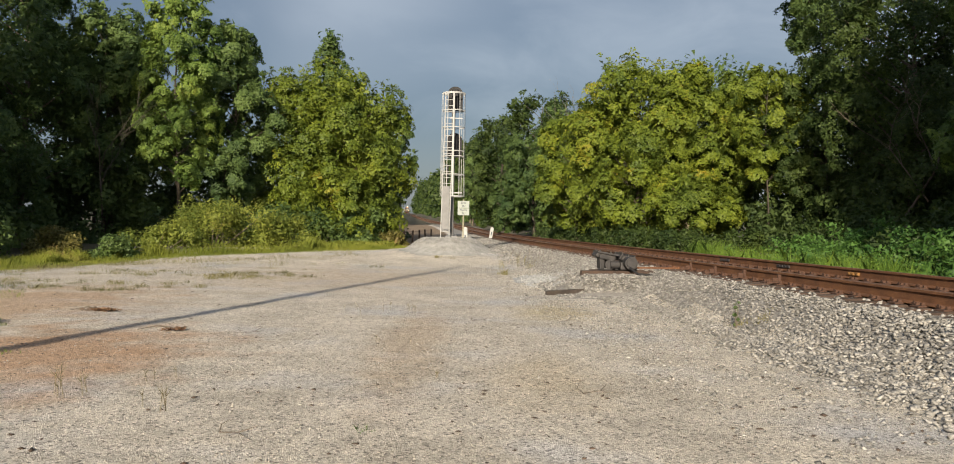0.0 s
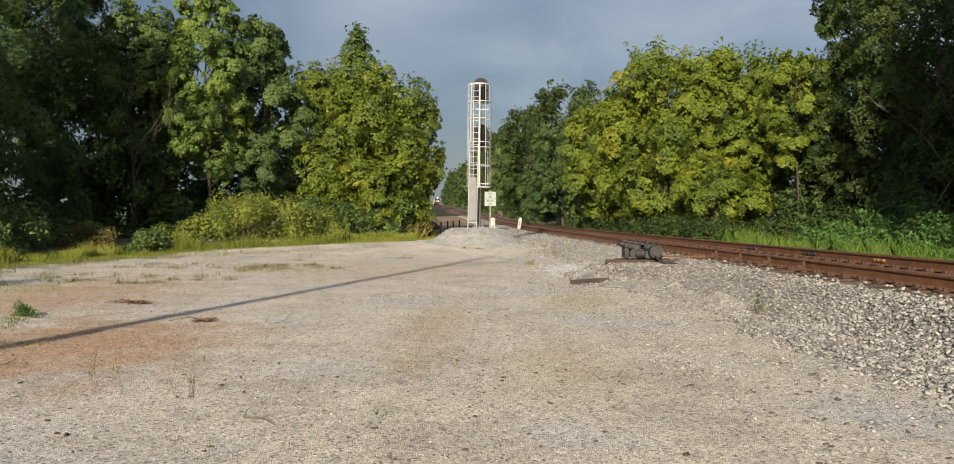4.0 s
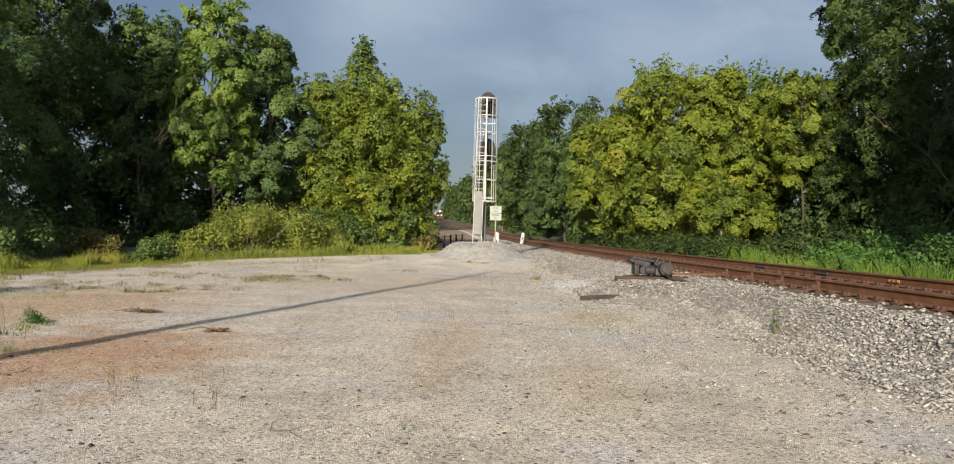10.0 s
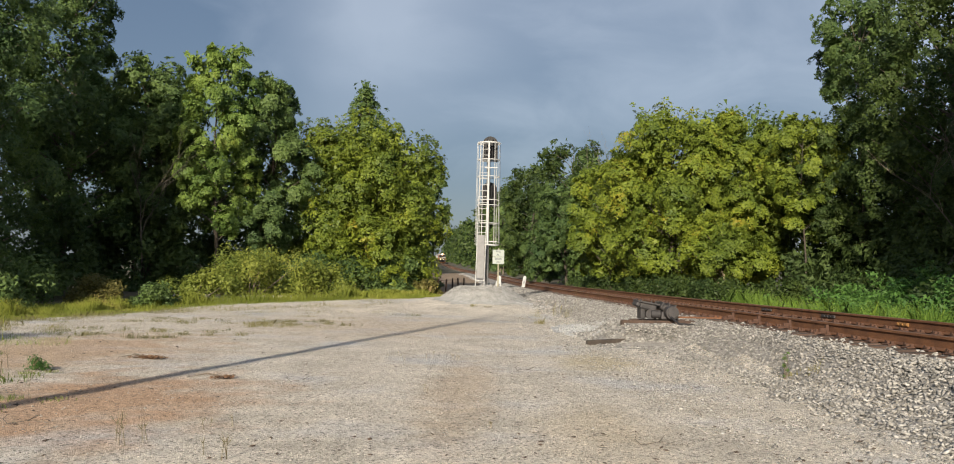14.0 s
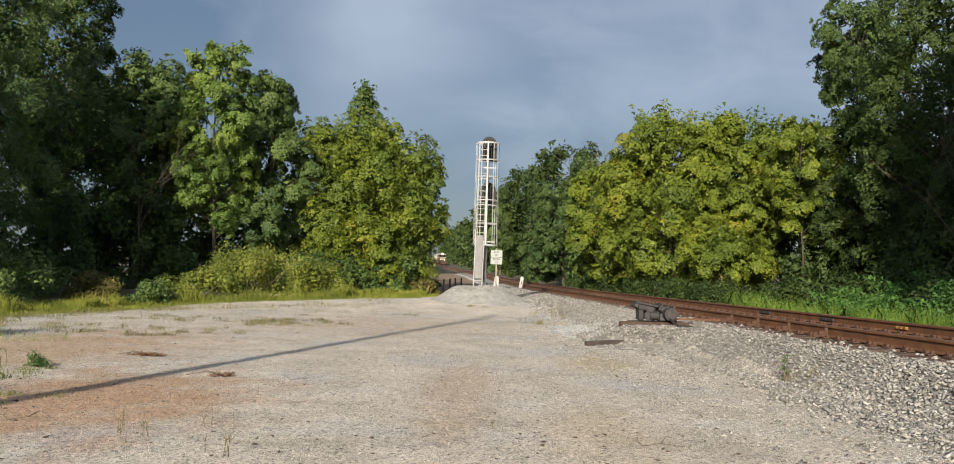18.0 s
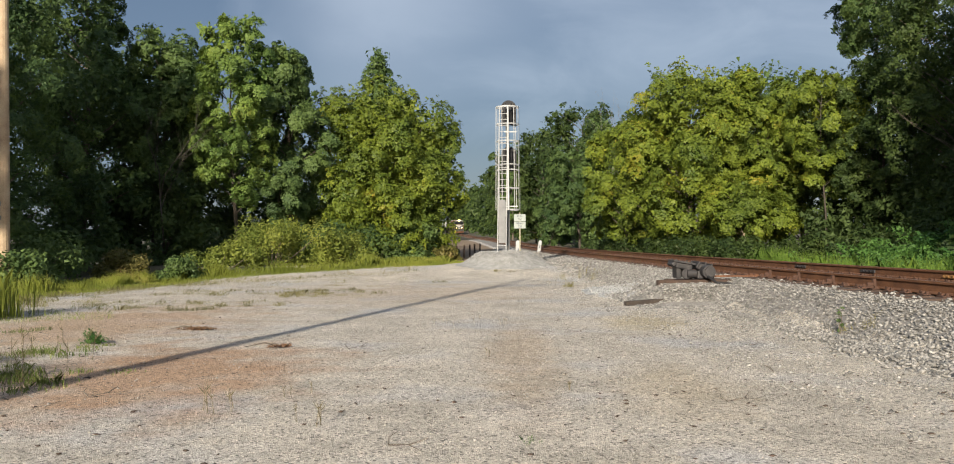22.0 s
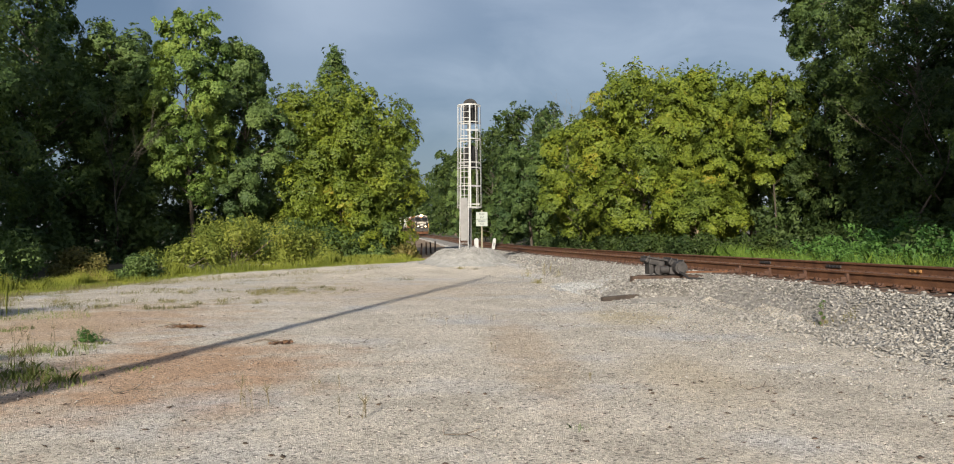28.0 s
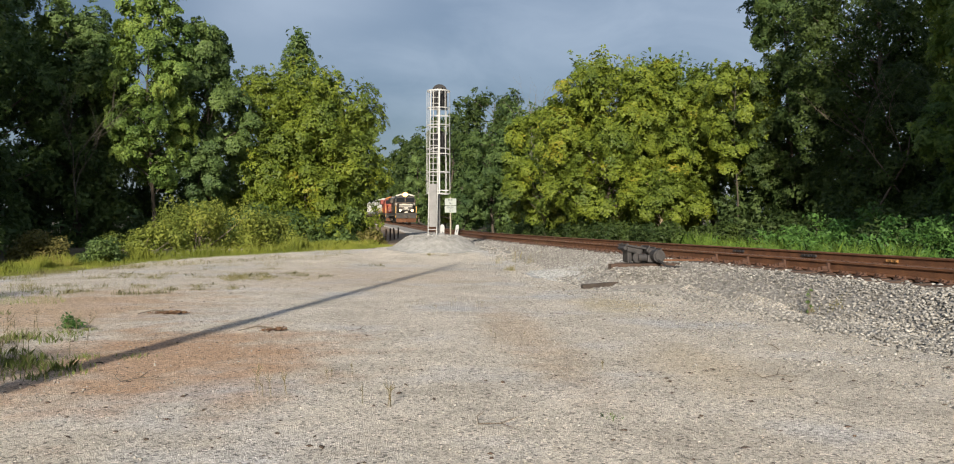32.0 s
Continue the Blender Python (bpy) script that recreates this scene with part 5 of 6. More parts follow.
# ---- signal ----
def build_signal():
    root = tagged(empty("railway_signal", pose(-0.70, 36.42, 0.95)), "white caged railway signal mast with black signal heads", "railway signal")
    bm = bmesh.new()
    rod(bm, (0, 0, -0.1), (0, 0, 5.88), 0.075, sides=18)
    part("mast", bm, SILVER, root, smooth=False)
    bm = bmesh.new()
    box(bm, (0.5, 0.5, 0.12), (0, 0, 0.0), bevel=0.02)
    for sx in (-0.17, 0.17):
        for sy in (-0.17, 0.17):
            rod(bm, (sx, sy, 0.05), (sx, sy, 0.12), 0.025, sides=6)
    part("base_plate", bm, SILVER, root)
    # ladder, leaning a little, with a climbing guard
    def rail_x(z):
        return -0.26 + 0.02 * z
    for dx in (-0.17, 0.17):
        bm = bmesh.new()
        m = [(rail_x(z) + dx, -0.42 + 0.012 * z, z) for z in (-0.05, 5.79)]
        rod(bm, *m, 0.022, sides=6)
        part("ladder_rail", bm, WHITEPAINT, root)
    bm = bmesh.new()
    rod(bm, (-0.17, 0, 0), (0.17, 0, 0), 0.013, sides=6)
    rung = shared("rung", bm, WHITEPAINT)
    for i in range(24):
        z = 0.22 + 0.24 * i
        put_piece("rung", rung, root, pose(rail_x(z), -0.42 + 0.012 * z, z))
    bm = bmesh.new()
    box(bm, (0.29, 0.02, 1.72), (rail_x(1.1), -0.45, 1.18), bevel=0.004)
    for z in (0.6, 1.15, 1.75):
        box(bm, (0.29, 0.012, 0.03), (rail_x(1.1), -0.464, z))
    part("climbing_guard", bm, SILVER, root, "grey-white sheet metal climbing guard")
    # cage of hoops and flat bars
    radius = 0.455
    for z, tall in ((5.79, 0.06), (5.1, 0.036), (4.42, 0.036), (3.47, 0.034), (3.26, 0.036), (2.53, 0.036), (1.66, 0.055)):
        bm = bmesh.new()
        sides = 24
        for k in range(2):
            rr = radius - 0.012 * k
            for s in range(sides):
                a = 2 * math.pi * s / sides
                for h in (-tall / 2, tall / 2):
                    bm.verts.new((rr * math.cos(a), rr * math.sin(a), z + h))
        bm.verts.ensure_lookup_table()
        at = lambda k, s, h: bm.verts[k * sides * 2 + (s % sides) * 2 + h]
        for s in range(sides):
            bm.faces.new((at(0, s, 0), at(0, s + 1, 0), at(0, s + 1, 1), at(0, s, 1)))
            bm.faces.new((at(1, s, 1), at(1, s + 1, 1), at(1, s + 1, 0), at(1, s, 0)))
            bm.faces.new((at(0, s, 1), at(0, s + 1, 1), at(1, s + 1, 1), at(1, s, 1)))
            bm.faces.new((at(1, s, 0), at(1, s + 1, 0), at(0, s + 1, 0), at(0, s, 0)))
        part("hoop", bm, WHITEPAINT, root)
    for s, a in enumerate((180, 206, 242, 272, 303, 335, 2, 45, 90, 135)):
        bm = bmesh.new()
        c, d = math.cos(radians(a)), math.sin(radians(a))
        wide = 0.06 if a == 272 else 0.028
        box(bm, (0.014, wide, 4.18), (0, 0, 3.725), bevel=0.003)
        for v in bm.verts:
            x, y = radius + 0.008 + v.co.x + (0.03 if v.co.z < 2.0 else 0), v.co.y
            v.co.x, v.co.y = x * c - y * d, x * d + y * c
        part("cage_bar", bm, WHITEPAINT, root)
    for x, y, z, w in ((0.12, -0.42, 4.75, 0.5), (0.14, -0.42, 1.78, 0.5)):
        bm = bmesh.new()
        box(bm, (w, 0.015, 0.04), (x, y, z))
        part("cross_bar", bm, WHITEPAINT, root)
    # heads: boards with round tops, hoods beyond, and brackets
    for z, tall in ((5.6, 1.0), (3.73, 0.98)):
        bm = bmesh.new()
        half, n, rim = 0.31, 14, []
        prof = [(-half, -tall / 2), (half, -tall / 2)] + [(half * math.cos(math.pi * i / n), tall / 2 - half + half * math.sin(math.pi * i / n)) for i in range(n + 1)]
        front = [bm.verts.new((x, -0.015, h)) for x, h in prof]
        rear = [bm.verts.new((x, 0.015, h)) for x, h in prof]
        bm.faces.new(front)
        bm.faces.new(rear[::-1])
        for i in range(len(prof)):
            j = (i + 1) % len(prof)
            bm.faces.new((front[j], front[i], rear[i], rear[j]))
        board = part("backing_board", bm, BLACK, root, "black signal backing board with rounded top")
        board.matrix_basis = pose(0.05, 0.16, z)
        bm = bmesh.new()
        box(bm, (0.26, 0.22, tall * 0.8), (0, -0.13, -0.03), bevel=0.03)
        part("lamp_case", bm, BLACK, board)
        for i in range(3):
            bm = bmesh.new()
            h = (i - 1) * tall * 0.27 - 0.02
            rod(bm, (0, 0.015, h), (0, 0.26, h - 0.03), 0.105, sides=16)
            part("lamp_hood", bm, BLACK, board)
        for h in (-0.3, 0.3):
            bm = bmesh.new()
            box(bm, (0.08, 0.16, 0.05), (-0.02, -0.1, h))
            part("bracket", bm, SILVER, board)
    bm = bmesh.new()
    box(bm, (0.12, 0.1, 0.7), (-0.22, 0.1, 2.6), bevel=0.02)
    part("relay_box", bm, BLACK, root)


build_signal()


def lettering(text, size, at, parent, width=None):
    cu = bpy.data.curves.new("lettering", "FONT")
    cu.body, cu.size, cu.align_x, cu.align_y, cu.extrude, cu.offset = text, size, "CENTER", "CENTER", 0.002, 0.001
    cu.materials.append(INK)
    ob = new("lettering", cu)
    ob.parent, ob.matrix_basis = parent, pose(*at, 90, 0, 0)
    return ob


def build_sign():
    x, y = -0.235, 36.0
    root = tagged(empty("railway_sign", pose(x, y, float(ground_z(x, y)) - 0.05)), "two small white plates with black lettering on a tan post", "sign")
    bm = bmesh.new()
    z = 2.43 - float(ground_z(x, y))
    box(bm, (0.055, 0.035, z + 0.1), (0.0, 0, (z + 0.1) / 2), bevel=0.006)
    part("post", bm, TANPOST, root)
    for low, lines in ((0.29, ("END", "261")), (0.0, ("BEGIN", "221"))):
        bm = bmesh.new()
        box(bm, (0.46, 0.012, 0.275), bevel=0.003)
        plate = part("plate", bm, SIGNFACE, root)
        plate.matrix_basis = pose(0.0, -0.03, z - 0.4 + low)
        lettering(lines[0], 0.1, (0, -0.009, 0.062), plate)
        lettering(lines[1], 0.11, (0.01, -0.009, -0.06), plate)


build_sign()


def marker_post(x, y, height, lean, seed):
    bm = bmesh.new()
    half, n = 0.11, 8
    prof = [(-half, 0), (half, 0)] + [(half * math.cos(math.pi * i / n), height - half + half * math.sin(math.pi * i / n)) for i in range(n + 1)]
    front = [bm.verts.new((a, -0.07, h)) for a, h in prof]
    rear = [bm.verts.new((a, 0.07, h)) for a, h in prof]
    bm.faces.new(front)
    bm.faces.new(rear[::-1])
    for i in range(len(prof)):
        j = (i + 1) % len(prof)
        bm.faces.new((front[j], front[i], rear[i], rear[j]))
    bmesh.ops.bevel(bm, geom=[e for e in bm.edges if abs(e.verts[0].co.y - e.verts[1].co.y) < 1e-4], offset=0.015, segments=1, affect="EDGES")
    root = part("marker_post", bm, WHITEPAINT)
    root.matrix_basis = pose(x, y, float(ground_z(x, y)) - 0.05, 0, lean, 4)
    bm = bmesh.new()
    box(bm, (0.06, 0.004, 0.2), (0.0, -0.074, height * 0.5))
    part("painted_mark", bm, INK, root)
    tagged(root, "white painted concrete marker post beside the track", "marker post", "marker posts")


marker_post(-0.23, 44.5, 1.0, 1, 1)
marker_post(1.36, 60.5, 0.85, 9, 2)
bm = bmesh.new()
box(bm, (0.09, 0.09, 0.75), (0, 0, 0.37), bevel=0.01)
stake = part("white_stake", bm, WHITEPAINT)
stake.matrix_basis = pose(-0.32, 41.6, float(ground_z(-0.32, 41.6)) - 0.05, 0, 1, 10)
tagged(stake, "short white painted stake beside the sign post", "stake")


# ---- fence on the bank beyond the heap ----
def build_fence():
    root = tagged(empty("bank_fence"), "low rusty fence of posts and wires along the bank", "fence")
    spots = [(-3.3 + 0.2 * i, 45.6 + 2.9 * i) for i in range(5)]
    bm = bmesh.new()
    rod(bm, (0, 0, -0.2), (0, 0, 0.7), 0.045, sides=8)
    post = shared("post", bm, TIMBER)
    r = random.Random(9)
    tops = []
    for x, y in spots:
        z = float(ground_z(x, y))
        put_piece("post", post, root, pose(x, y, z, r.uniform(-4, 4), r.uniform(-4, 4), 0))
        tops.append((x, y, z))
    for h in (0.3, 0.62):
        bm = bmesh.new()
        for a, b in zip(tops, tops[1:]):
            rod(bm, (a[0], a[1], a[2] + h), (b[0], b[1], b[2] + h), 0.007, sides=5)
        part("wire", bm, RUST, root)


build_fence()


# ---- utility poles ----
def utility_pole(x, y, height, thick, arm, label):
    root = tagged(empty("utility_pole", pose(x, y, float(ground_z(x, y)) - 0.1)), label, "utility pole")
    bm = bmesh.new()
    rod(bm, (0, 0, 0), (0, 0, height), thick, thick * 0.72, 14)
    part("pole", bm, POLEWOOD, root)
    if arm:
        bm = bmesh.new()
        box(bm, (arm, 0.1, 0.12), (arm / 2, -0.14, height - 1.3), Euler((0, 0, radians(8))).to_matrix(), bevel=0.01)
        part("crossarm", bm, POLEWOOD, root)
        for f in (0.5, 0.92):
            bm = bmesh.new()
            rod(bm, (arm * f, -0.14 + arm * (f - 0.5) * 0.14, height - 1.26), (arm * f, -0.14 + arm * (f - 0.5) * 0.14, height - 1.06), 0.04, 0.025, 8)
            part("insulator", bm, SILVER, root)
    for z in (2.2, 2.6):
        bm = bmesh.new()
        box(bm, (0.08, 0.02, 0.12), (0.0, -thick * 0.97, z))
        part("tag_plate", bm, SILVER, root)
    return root


utility_pole(-15.15, 25.6, 12.0, 0.185, 0, "weathered light brown wooden utility pole in the grass")
utility_pole(-6.56, 3.0, 10.6, 0.15, 2.0, "weathered wooden utility pole with a crossarm")


# ---- stones: ballast, pebbles, dark clinker ----
def build_stones():
    rng = np.random.default_rng(71)
    def band(count, y0, y1, u0, u1, power=1.0):
        y = y0 + (y1 - y0) * rng.random(count) ** power
        u = rng.uniform(u0, u1, count)
        toe = -1.75 - 0.9 * smooth(18, 27, y)
        x = near_rail_x(y) + np.where(u < 0, np.maximum(u, toe - 0.9 * rng.random(count) ** 1.5), u)
        return np.stack([x, y, ground_z(x, y)], 1)
    for count, y0, y1, small, large, corners in ((19000, 3.5, 12, 0.012, 0.032, "cube"), (34000, 11.5, 33, 0.012, 0.031, None)):
        p = band(count, y0, y1, -3.0, -0.56)
        keep = rng.random(len(p)) < np.clip(((p[:, 0] - near_rail_x(p[:, 1])) + 2.7) / 0.9, 0.06, 1) ** 1.3
        p = p[keep]
        p[:, 2] += rng.uniform(-0.012, 0.03, len(p))
        scatter("ballast", p, small + (large - small) * rng.random(len(p)) ** 1.4, STONE, 72 + int(y0), corners)
    p = band(6000, 32, 75, -2.9, -0.56)
    p[:, 2] += rng.uniform(-0.01, 0.03, len(p))
    scatter("ballast", p, rng.uniform(0.025, 0.055, len(p)), STONE, 73)
    p = band(7000, 3, 50, -0.5, 3.2)
    p[:, 2] += rng.uniform(-0.01, 0.03, len(p))
    scatter("ballast", p, rng.uniform(0.022, 0.045, len(p)), STONE, 74)
    y = rng.uniform(18.6, 22.4, 3500)
    x = near_rail_x(y) + rng.uniform(-3.2, -1.2, 3500)
    p = np.stack([x, y, ground_z(x, y) + rng.uniform(-0.01, 0.02, 3500)], 1)
    scatter("ballast", p, rng.uniform(0.014, 0.032, 3500), STONE, 79, "cube")
    y = 4 + 22 * rng.random(5000) ** 1.2
    x = near_rail_x(y) - 1.9 - 2.2 * rng.random(5000) ** 1.8
    p = np.stack([x, y, ground_z(x, y)], 1)
    scatter("stray_ballast", p, rng.uniform(0.008, 0.026, 5000), STONE, 80)
    # heap under the signal and the pale heap by the track
    a, r = rng.random(7000) * 6.283, np.sqrt(rng.random(7000))
    x, y = -0.85 + 2.0 * r * np.cos(a), 36.4 + 2.6 * r * np.sin(a)
    scatter("heap_gravel", np.stack([x, y, ground_z(x, y)], 1), rng.uniform(0.012, 0.026, 7000), HEAP, 75)
    a, r = rng.random(4500) * 6.283, np.sqrt(rng.random(4500))
    x, y = 2.5 + 1.3 * r * np.cos(a), 24 + 3.3 * r * np.sin(a)
    scatter("heap_gravel", np.stack([x, y, ground_z(x, y)], 1), rng.uniform(0.01, 0.024, 4500), PALEGRAVEL, 76)
    # pebbles over the lot, thickest near the camera
    y = 4.2 + 17 * rng.random(19000) ** 1.9
    x = rng.uniform(-0.72, 0.72, 19000) * (y + 3.5)
    ok = (x - near_rail_x(y) < -1.5) & (x > -12)
    x, y = x[ok], y[ok]
    size = 0.0045 + 0.010 * rng.random(len(x)) ** 3
    scatter("pebbles", np.stack([x, y, ground_z(x, y) + 0.001], 1), size, PEBBLE, 77)
    y = 4.5 + 22 * rng.random(10000) ** 1.3
    x = rng.uniform(-0.7, 0.7, 10000) * (y + 3.0) + 0.4
    ok = (x - near_rail_x(y) < -1.2) & (rng.random(10000) < np.where(x > 0, 0.95, 0.5))
    x, y = x[ok], y[ok]
    scatter("dark_clinker", np.stack([x, y, ground_z(x, y) + 0.006], 1), 0.004 + 0.025 * rng.random(len(x)) ** 5.2, DARKSTONE, 78, flat=0.5)


build_stones()


# ---- litter on the lot ----
def leaf_litter(x, y, seed, count, spread, label):
    r = np.random.default_rng(seed)
    c = np.stack([r.normal(x, spread, count // 3), r.normal(y, spread * 0.5, count // 3), np.full(count // 3, 0.03)], 1)
    v, f = leaves(r, c, np.full(len(c), 0.04), count, 0.035)
    v[:, 2] = np.abs(v[:, 2]) * 0.7
    ob = tagged(fast_mesh("leaf_litter", v, f, DEADLEAF), label, "leaf litter", kind="stuff")
    verts, faces = tube([(x - 0.42, y - 0.12, 0.02), (x - 0.2, y, 0.06), (x, y, 0.03)], [0.006, 0.01, 0.012], 5)
    twig = mesh_object("twig", verts, faces, BARK)
    tagged(twig, "thin dead twig lying on the gravel", "twig")


leaf_litter(-5.6, 14.5, 201, 260, 0.12, "small heap of dead brown leaves on the gravel")
leaf_litter(-3.7, 12.2, 202, 90, 0.09, "few dead brown leaves on the gravel")


def stalks(x, y, count, height, spread, seed, label):
    """Thin dry weed stems standing in the gravel."""
    r = random.Random(seed)
    verts, faces = [], []
    for _ in range(count):
        px, py = x + r.gauss(0, spread), y + r.gauss(0, spread)
        h = height * r.uniform(0.5, 1.1)
        bend = (r.uniform(-0.12, 0.12), r.uniform(-0.1, 0.1))
        z = float(ground_z(px, py)) - 0.01
        limbs = [[(px, py, z), (px + bend[0] * h, py + bend[1] * h, z + h * 0.6), (px + bend[0] * h * 2, py + bend[1] * h * 2, z + h)]]
        for k in range(2):
            b = limbs[0][1]
            a = r.uniform(0, 6.28)
            limbs.append([b, (b[0] + 0.12 * h * math.cos(a), b[1] + 0.12 * h * math.sin(a), b[2] + h * 0.14), (b[0] + 0.2 * h * math.cos(a), b[1] + 0.2 * h * math.sin(a), b[2] + h * 0.3)])
        for pts in limbs:
            v2, f2 = tube(pts, [0.0035, 0.003, 0.0015], 4)
            o = len(verts)
            verts += v2
            faces += [tuple(i + o for i in q) for q in f2]
    tagged(mesh_object("weed_stalks", verts, faces, STALK), label, "weed", kind="stuff")


for i, (x, y, c, h, s) in enumerate(((-3.05, 7.9, 6, 0.28, 0.12), (-2.2, 7.4, 4, 0.2, 0.1), (-1.25, 15.2, 9, 0.16, 0.4), (-0.9, 11.3, 3, 0.12, 0.12), (-2.6, 8.6, 3, 0.14, 0.15), (-0.2, 8.9, 2, 0.1, 0.05), (0.6, 27.5, 5, 0.3, 0.12), (1.9, 30.5, 7, 0.75, 0.45), (3.3, 31.5, 4, 0.7, 0.3), (-6.8, 11.0, 16, 0.42, 0.5), (-6.0, 9.9, 16, 0.4, 0.3), (-5.5, 8.9, 8, 0.22, 0.25), (-7.4, 12.4, 10, 0.3, 0.4))):
    stalks(x, y, c, h, s, 300 + i, "thin dry weed stalks standing in the gravel")
bush(3.9, 13.35, 0.6, 0.12, LEAF_MID, 320, "single upright green weed in the ballast", 170, 0.017, name="ballast_weed", clumps=9, category="weed")


def dead_twig(x, y, turn, seed):
    r = random.Random(seed)
    verts, faces = [], []
    main = [(-0.16, 0, 0.012), (0.0, 0.02, 0.03), (0.17, -0.02, 0.012)]
    for pts in (main, [main[1], (0.05, 0.08, 0.05), (0.09, 0.12, 0.07)], [main[0], (-0.2, 0.05, 0.05), (-0.17, 0.1, 0.08)]):
        v2, f2 = tube(pts, [0.005, 0.004, 0.002], 5)
        o = len(verts)
        verts += v2
        faces += [tuple(i + o for i in q) for q in f2]
    ob = mesh_object("twig", verts, faces, BARK)
    ob.matrix_basis = pose(x, y, float(ground_z(x, y)), 0, 0, turn)
    tagged(ob, "thin dead twig lying on the gravel", "twig")


for i, (x, y, a) in enumerate(((1.25, 8.3, 10), (2.5, 12.3, 40), (0.3, 13.8, -20), (-2.6, 12.0, 15), (2.0, 10.1, 80), (-1.4, 6.6, -35), (-4.3, 8.6, 25))):
    dead_twig(x, y, a, i)


# ---- train ----
def on_track(y):
    slope = float(rail_z(y + 8) - rail_z(y - 8)) / 16
    return pose(near_rail_x(y) + 0.755, y, float(rail_z(y)), math.degrees(math.atan(slope)), 0, line_yaw(y))


def build_truck(root, y, axles, mat):
    bm = bmesh.new()
    for sx in (-1.05, 1.05):
        box(bm, (0.18, axles * 1.55 + 0.4, 0.35), (sx, y, 0.62), bevel=0.03)
        for i in range(axles):
            box(bm, (0.24, 0.35, 0.4), (sx, y + (i - (axles - 1) / 2) * 1.7, 0.52), bevel=0.03)
    box(bm, (2.1, 0.5, 0.25), (0, y, 0.65))
    truck = part("truck", bm, mat, root)
    for i in range(axles):
        bm = bmesh.new()
        yy = y + (i - (axles - 1) / 2) * 1.7
        for sx in (-0.755, 0.755):
            rod(bm, (sx - 0.065, yy, 0.5), (sx + 0.065, yy, 0.5), 0.5, sides=20)
        rod(bm, (-0.75, yy, 0.5), (0.75, yy, 0.5), 0.08)
        part("wheelset", bm, WHEELSTEEL, truck)


def build_loco(label, main, nose_band, lit, trim):
    """Long-hood diesel locomotive; its nose points down the line, y runs back from the nose."""
    root = tagged(empty("locomotive"), label, "locomotive", "locomotives")
    bm = bmesh.new()
    box(bm, (3.05, 21.6, 0.35), (0, 11.2, 1.45), bevel=0.03)
    part("underframe", bm, LOCOBLACK, root)
    bm = bmesh.new()
    box(bm, (1.6, 5.2, 0.95), (0, 11.2, 0.85), bevel=0.15)
    part("fuel_tank", bm, LOCOBLACK, root)
    # nose: sloped front
    bm = bmesh.new()
    prof = [(1.3, 1.62), (0.95, 2.0), (1.05, 2.95), (1.45, 3.12), (2.6, 3.12), (2.6, 1.62)]
    left = [bm.verts.new((-0.95 - (0.25 if y > 1.4 else 0.0), y, z)) for y, z in prof]
    right = [bm.verts.new((0.95 + (0.25 if y > 1.4 else 0.0), y, z)) for y, z in prof]
    bm.faces.new(left)
    bm.faces.new(right[::-1])
    for i in range(len(prof)):
        j = (i + 1) % len(prof)
        bm.faces.new((left[j], left[i], right[i], right[j]))
    bmesh.ops.bevel(bm, geom=list(bm.edges), offset=0.06, segments=2, affect="EDGES")
    nose = part("nose", bm, main, root)
    # nose bands and a slanted emblem
    for z, h in ((2.9, 0.14), (2.7, 0.05), (2.58, 0.04), (2.12, 0.05)):
        bm = bmesh.new()
        box(bm, (1.94, 0.03, h), (0, 0.945 + 0.1 * (z - 2.0), z), bevel=0.01)
        part("nose_stripe", bm, nose_band, nose)
    bm = bmesh.new()
    for sx, lean, wide in ((-0.24, 0.5, 0.16), (0.0, 0.25, 0.28), (0.24, -0.35, 0.14)):
        box(bm, (wide, 0.03, 0.3), (sx, 0.99, 2.36), Euler((radians(-6), lean, 0)).to_matrix())
    part("emblem", bm, nose_band, nose)
    # cab
    bm = bmesh.new()
    prof = [(-1.5, 1.62), (1.5, 1.62), (1.52, 3.6), (1.2, 4.35), (0.6, 4.62), (-0.6, 4.62), (-1.2, 4.35), (-1.52, 3.6)]
    front = [bm.verts.new((x, 2.5 - (0.0 if z < 3 else 0.0), z)) for x, z in prof]
    rear = [bm.verts.new((x, 5.0, z)) for x, z in prof]
    bm.faces.new(front)
    bm.faces.new(rear[::-1])
    for i in range(len(prof)):
        j = (i + 1) % len(prof)
        bm.faces.new((front[j], front[i], rear[i], rear[j]))
    bmesh.ops.bevel(bm, geom=list(bm.edges), offset=0.04, segments=1, affect="EDGES")
    cab = part("cab", bm, main, root)
    for sx in (-0.68, 0.68):
        bm = bmesh.new()
        box(bm, (1.2, 0.05, 0.66), (sx, 2.42, 3.62), bevel=0.02)
        part("windshield", bm, WINDOWGLASS, cab)
    bm = bmesh.new()
    for sx, tilt in ((-0.92, -16), (0, 0), (0.92, 16)):
        box(bm, (0.9 if sx else 1.1, 0.14, 0.2), (sx, 2.46, 4.36 if sx else 4.48), Euler((0, radians(tilt), 0)).to_matrix(), bevel=0.04)
    part("brow", bm, nose_band, cab, "cream painted band over the windshield")
    bm = bmesh.new()
    box(bm, (2.7, 0.12, 0.5), (0, 2.475, 3.6), bevel=0.03)
    part("window_band", bm, LOCOBLACK, cab)
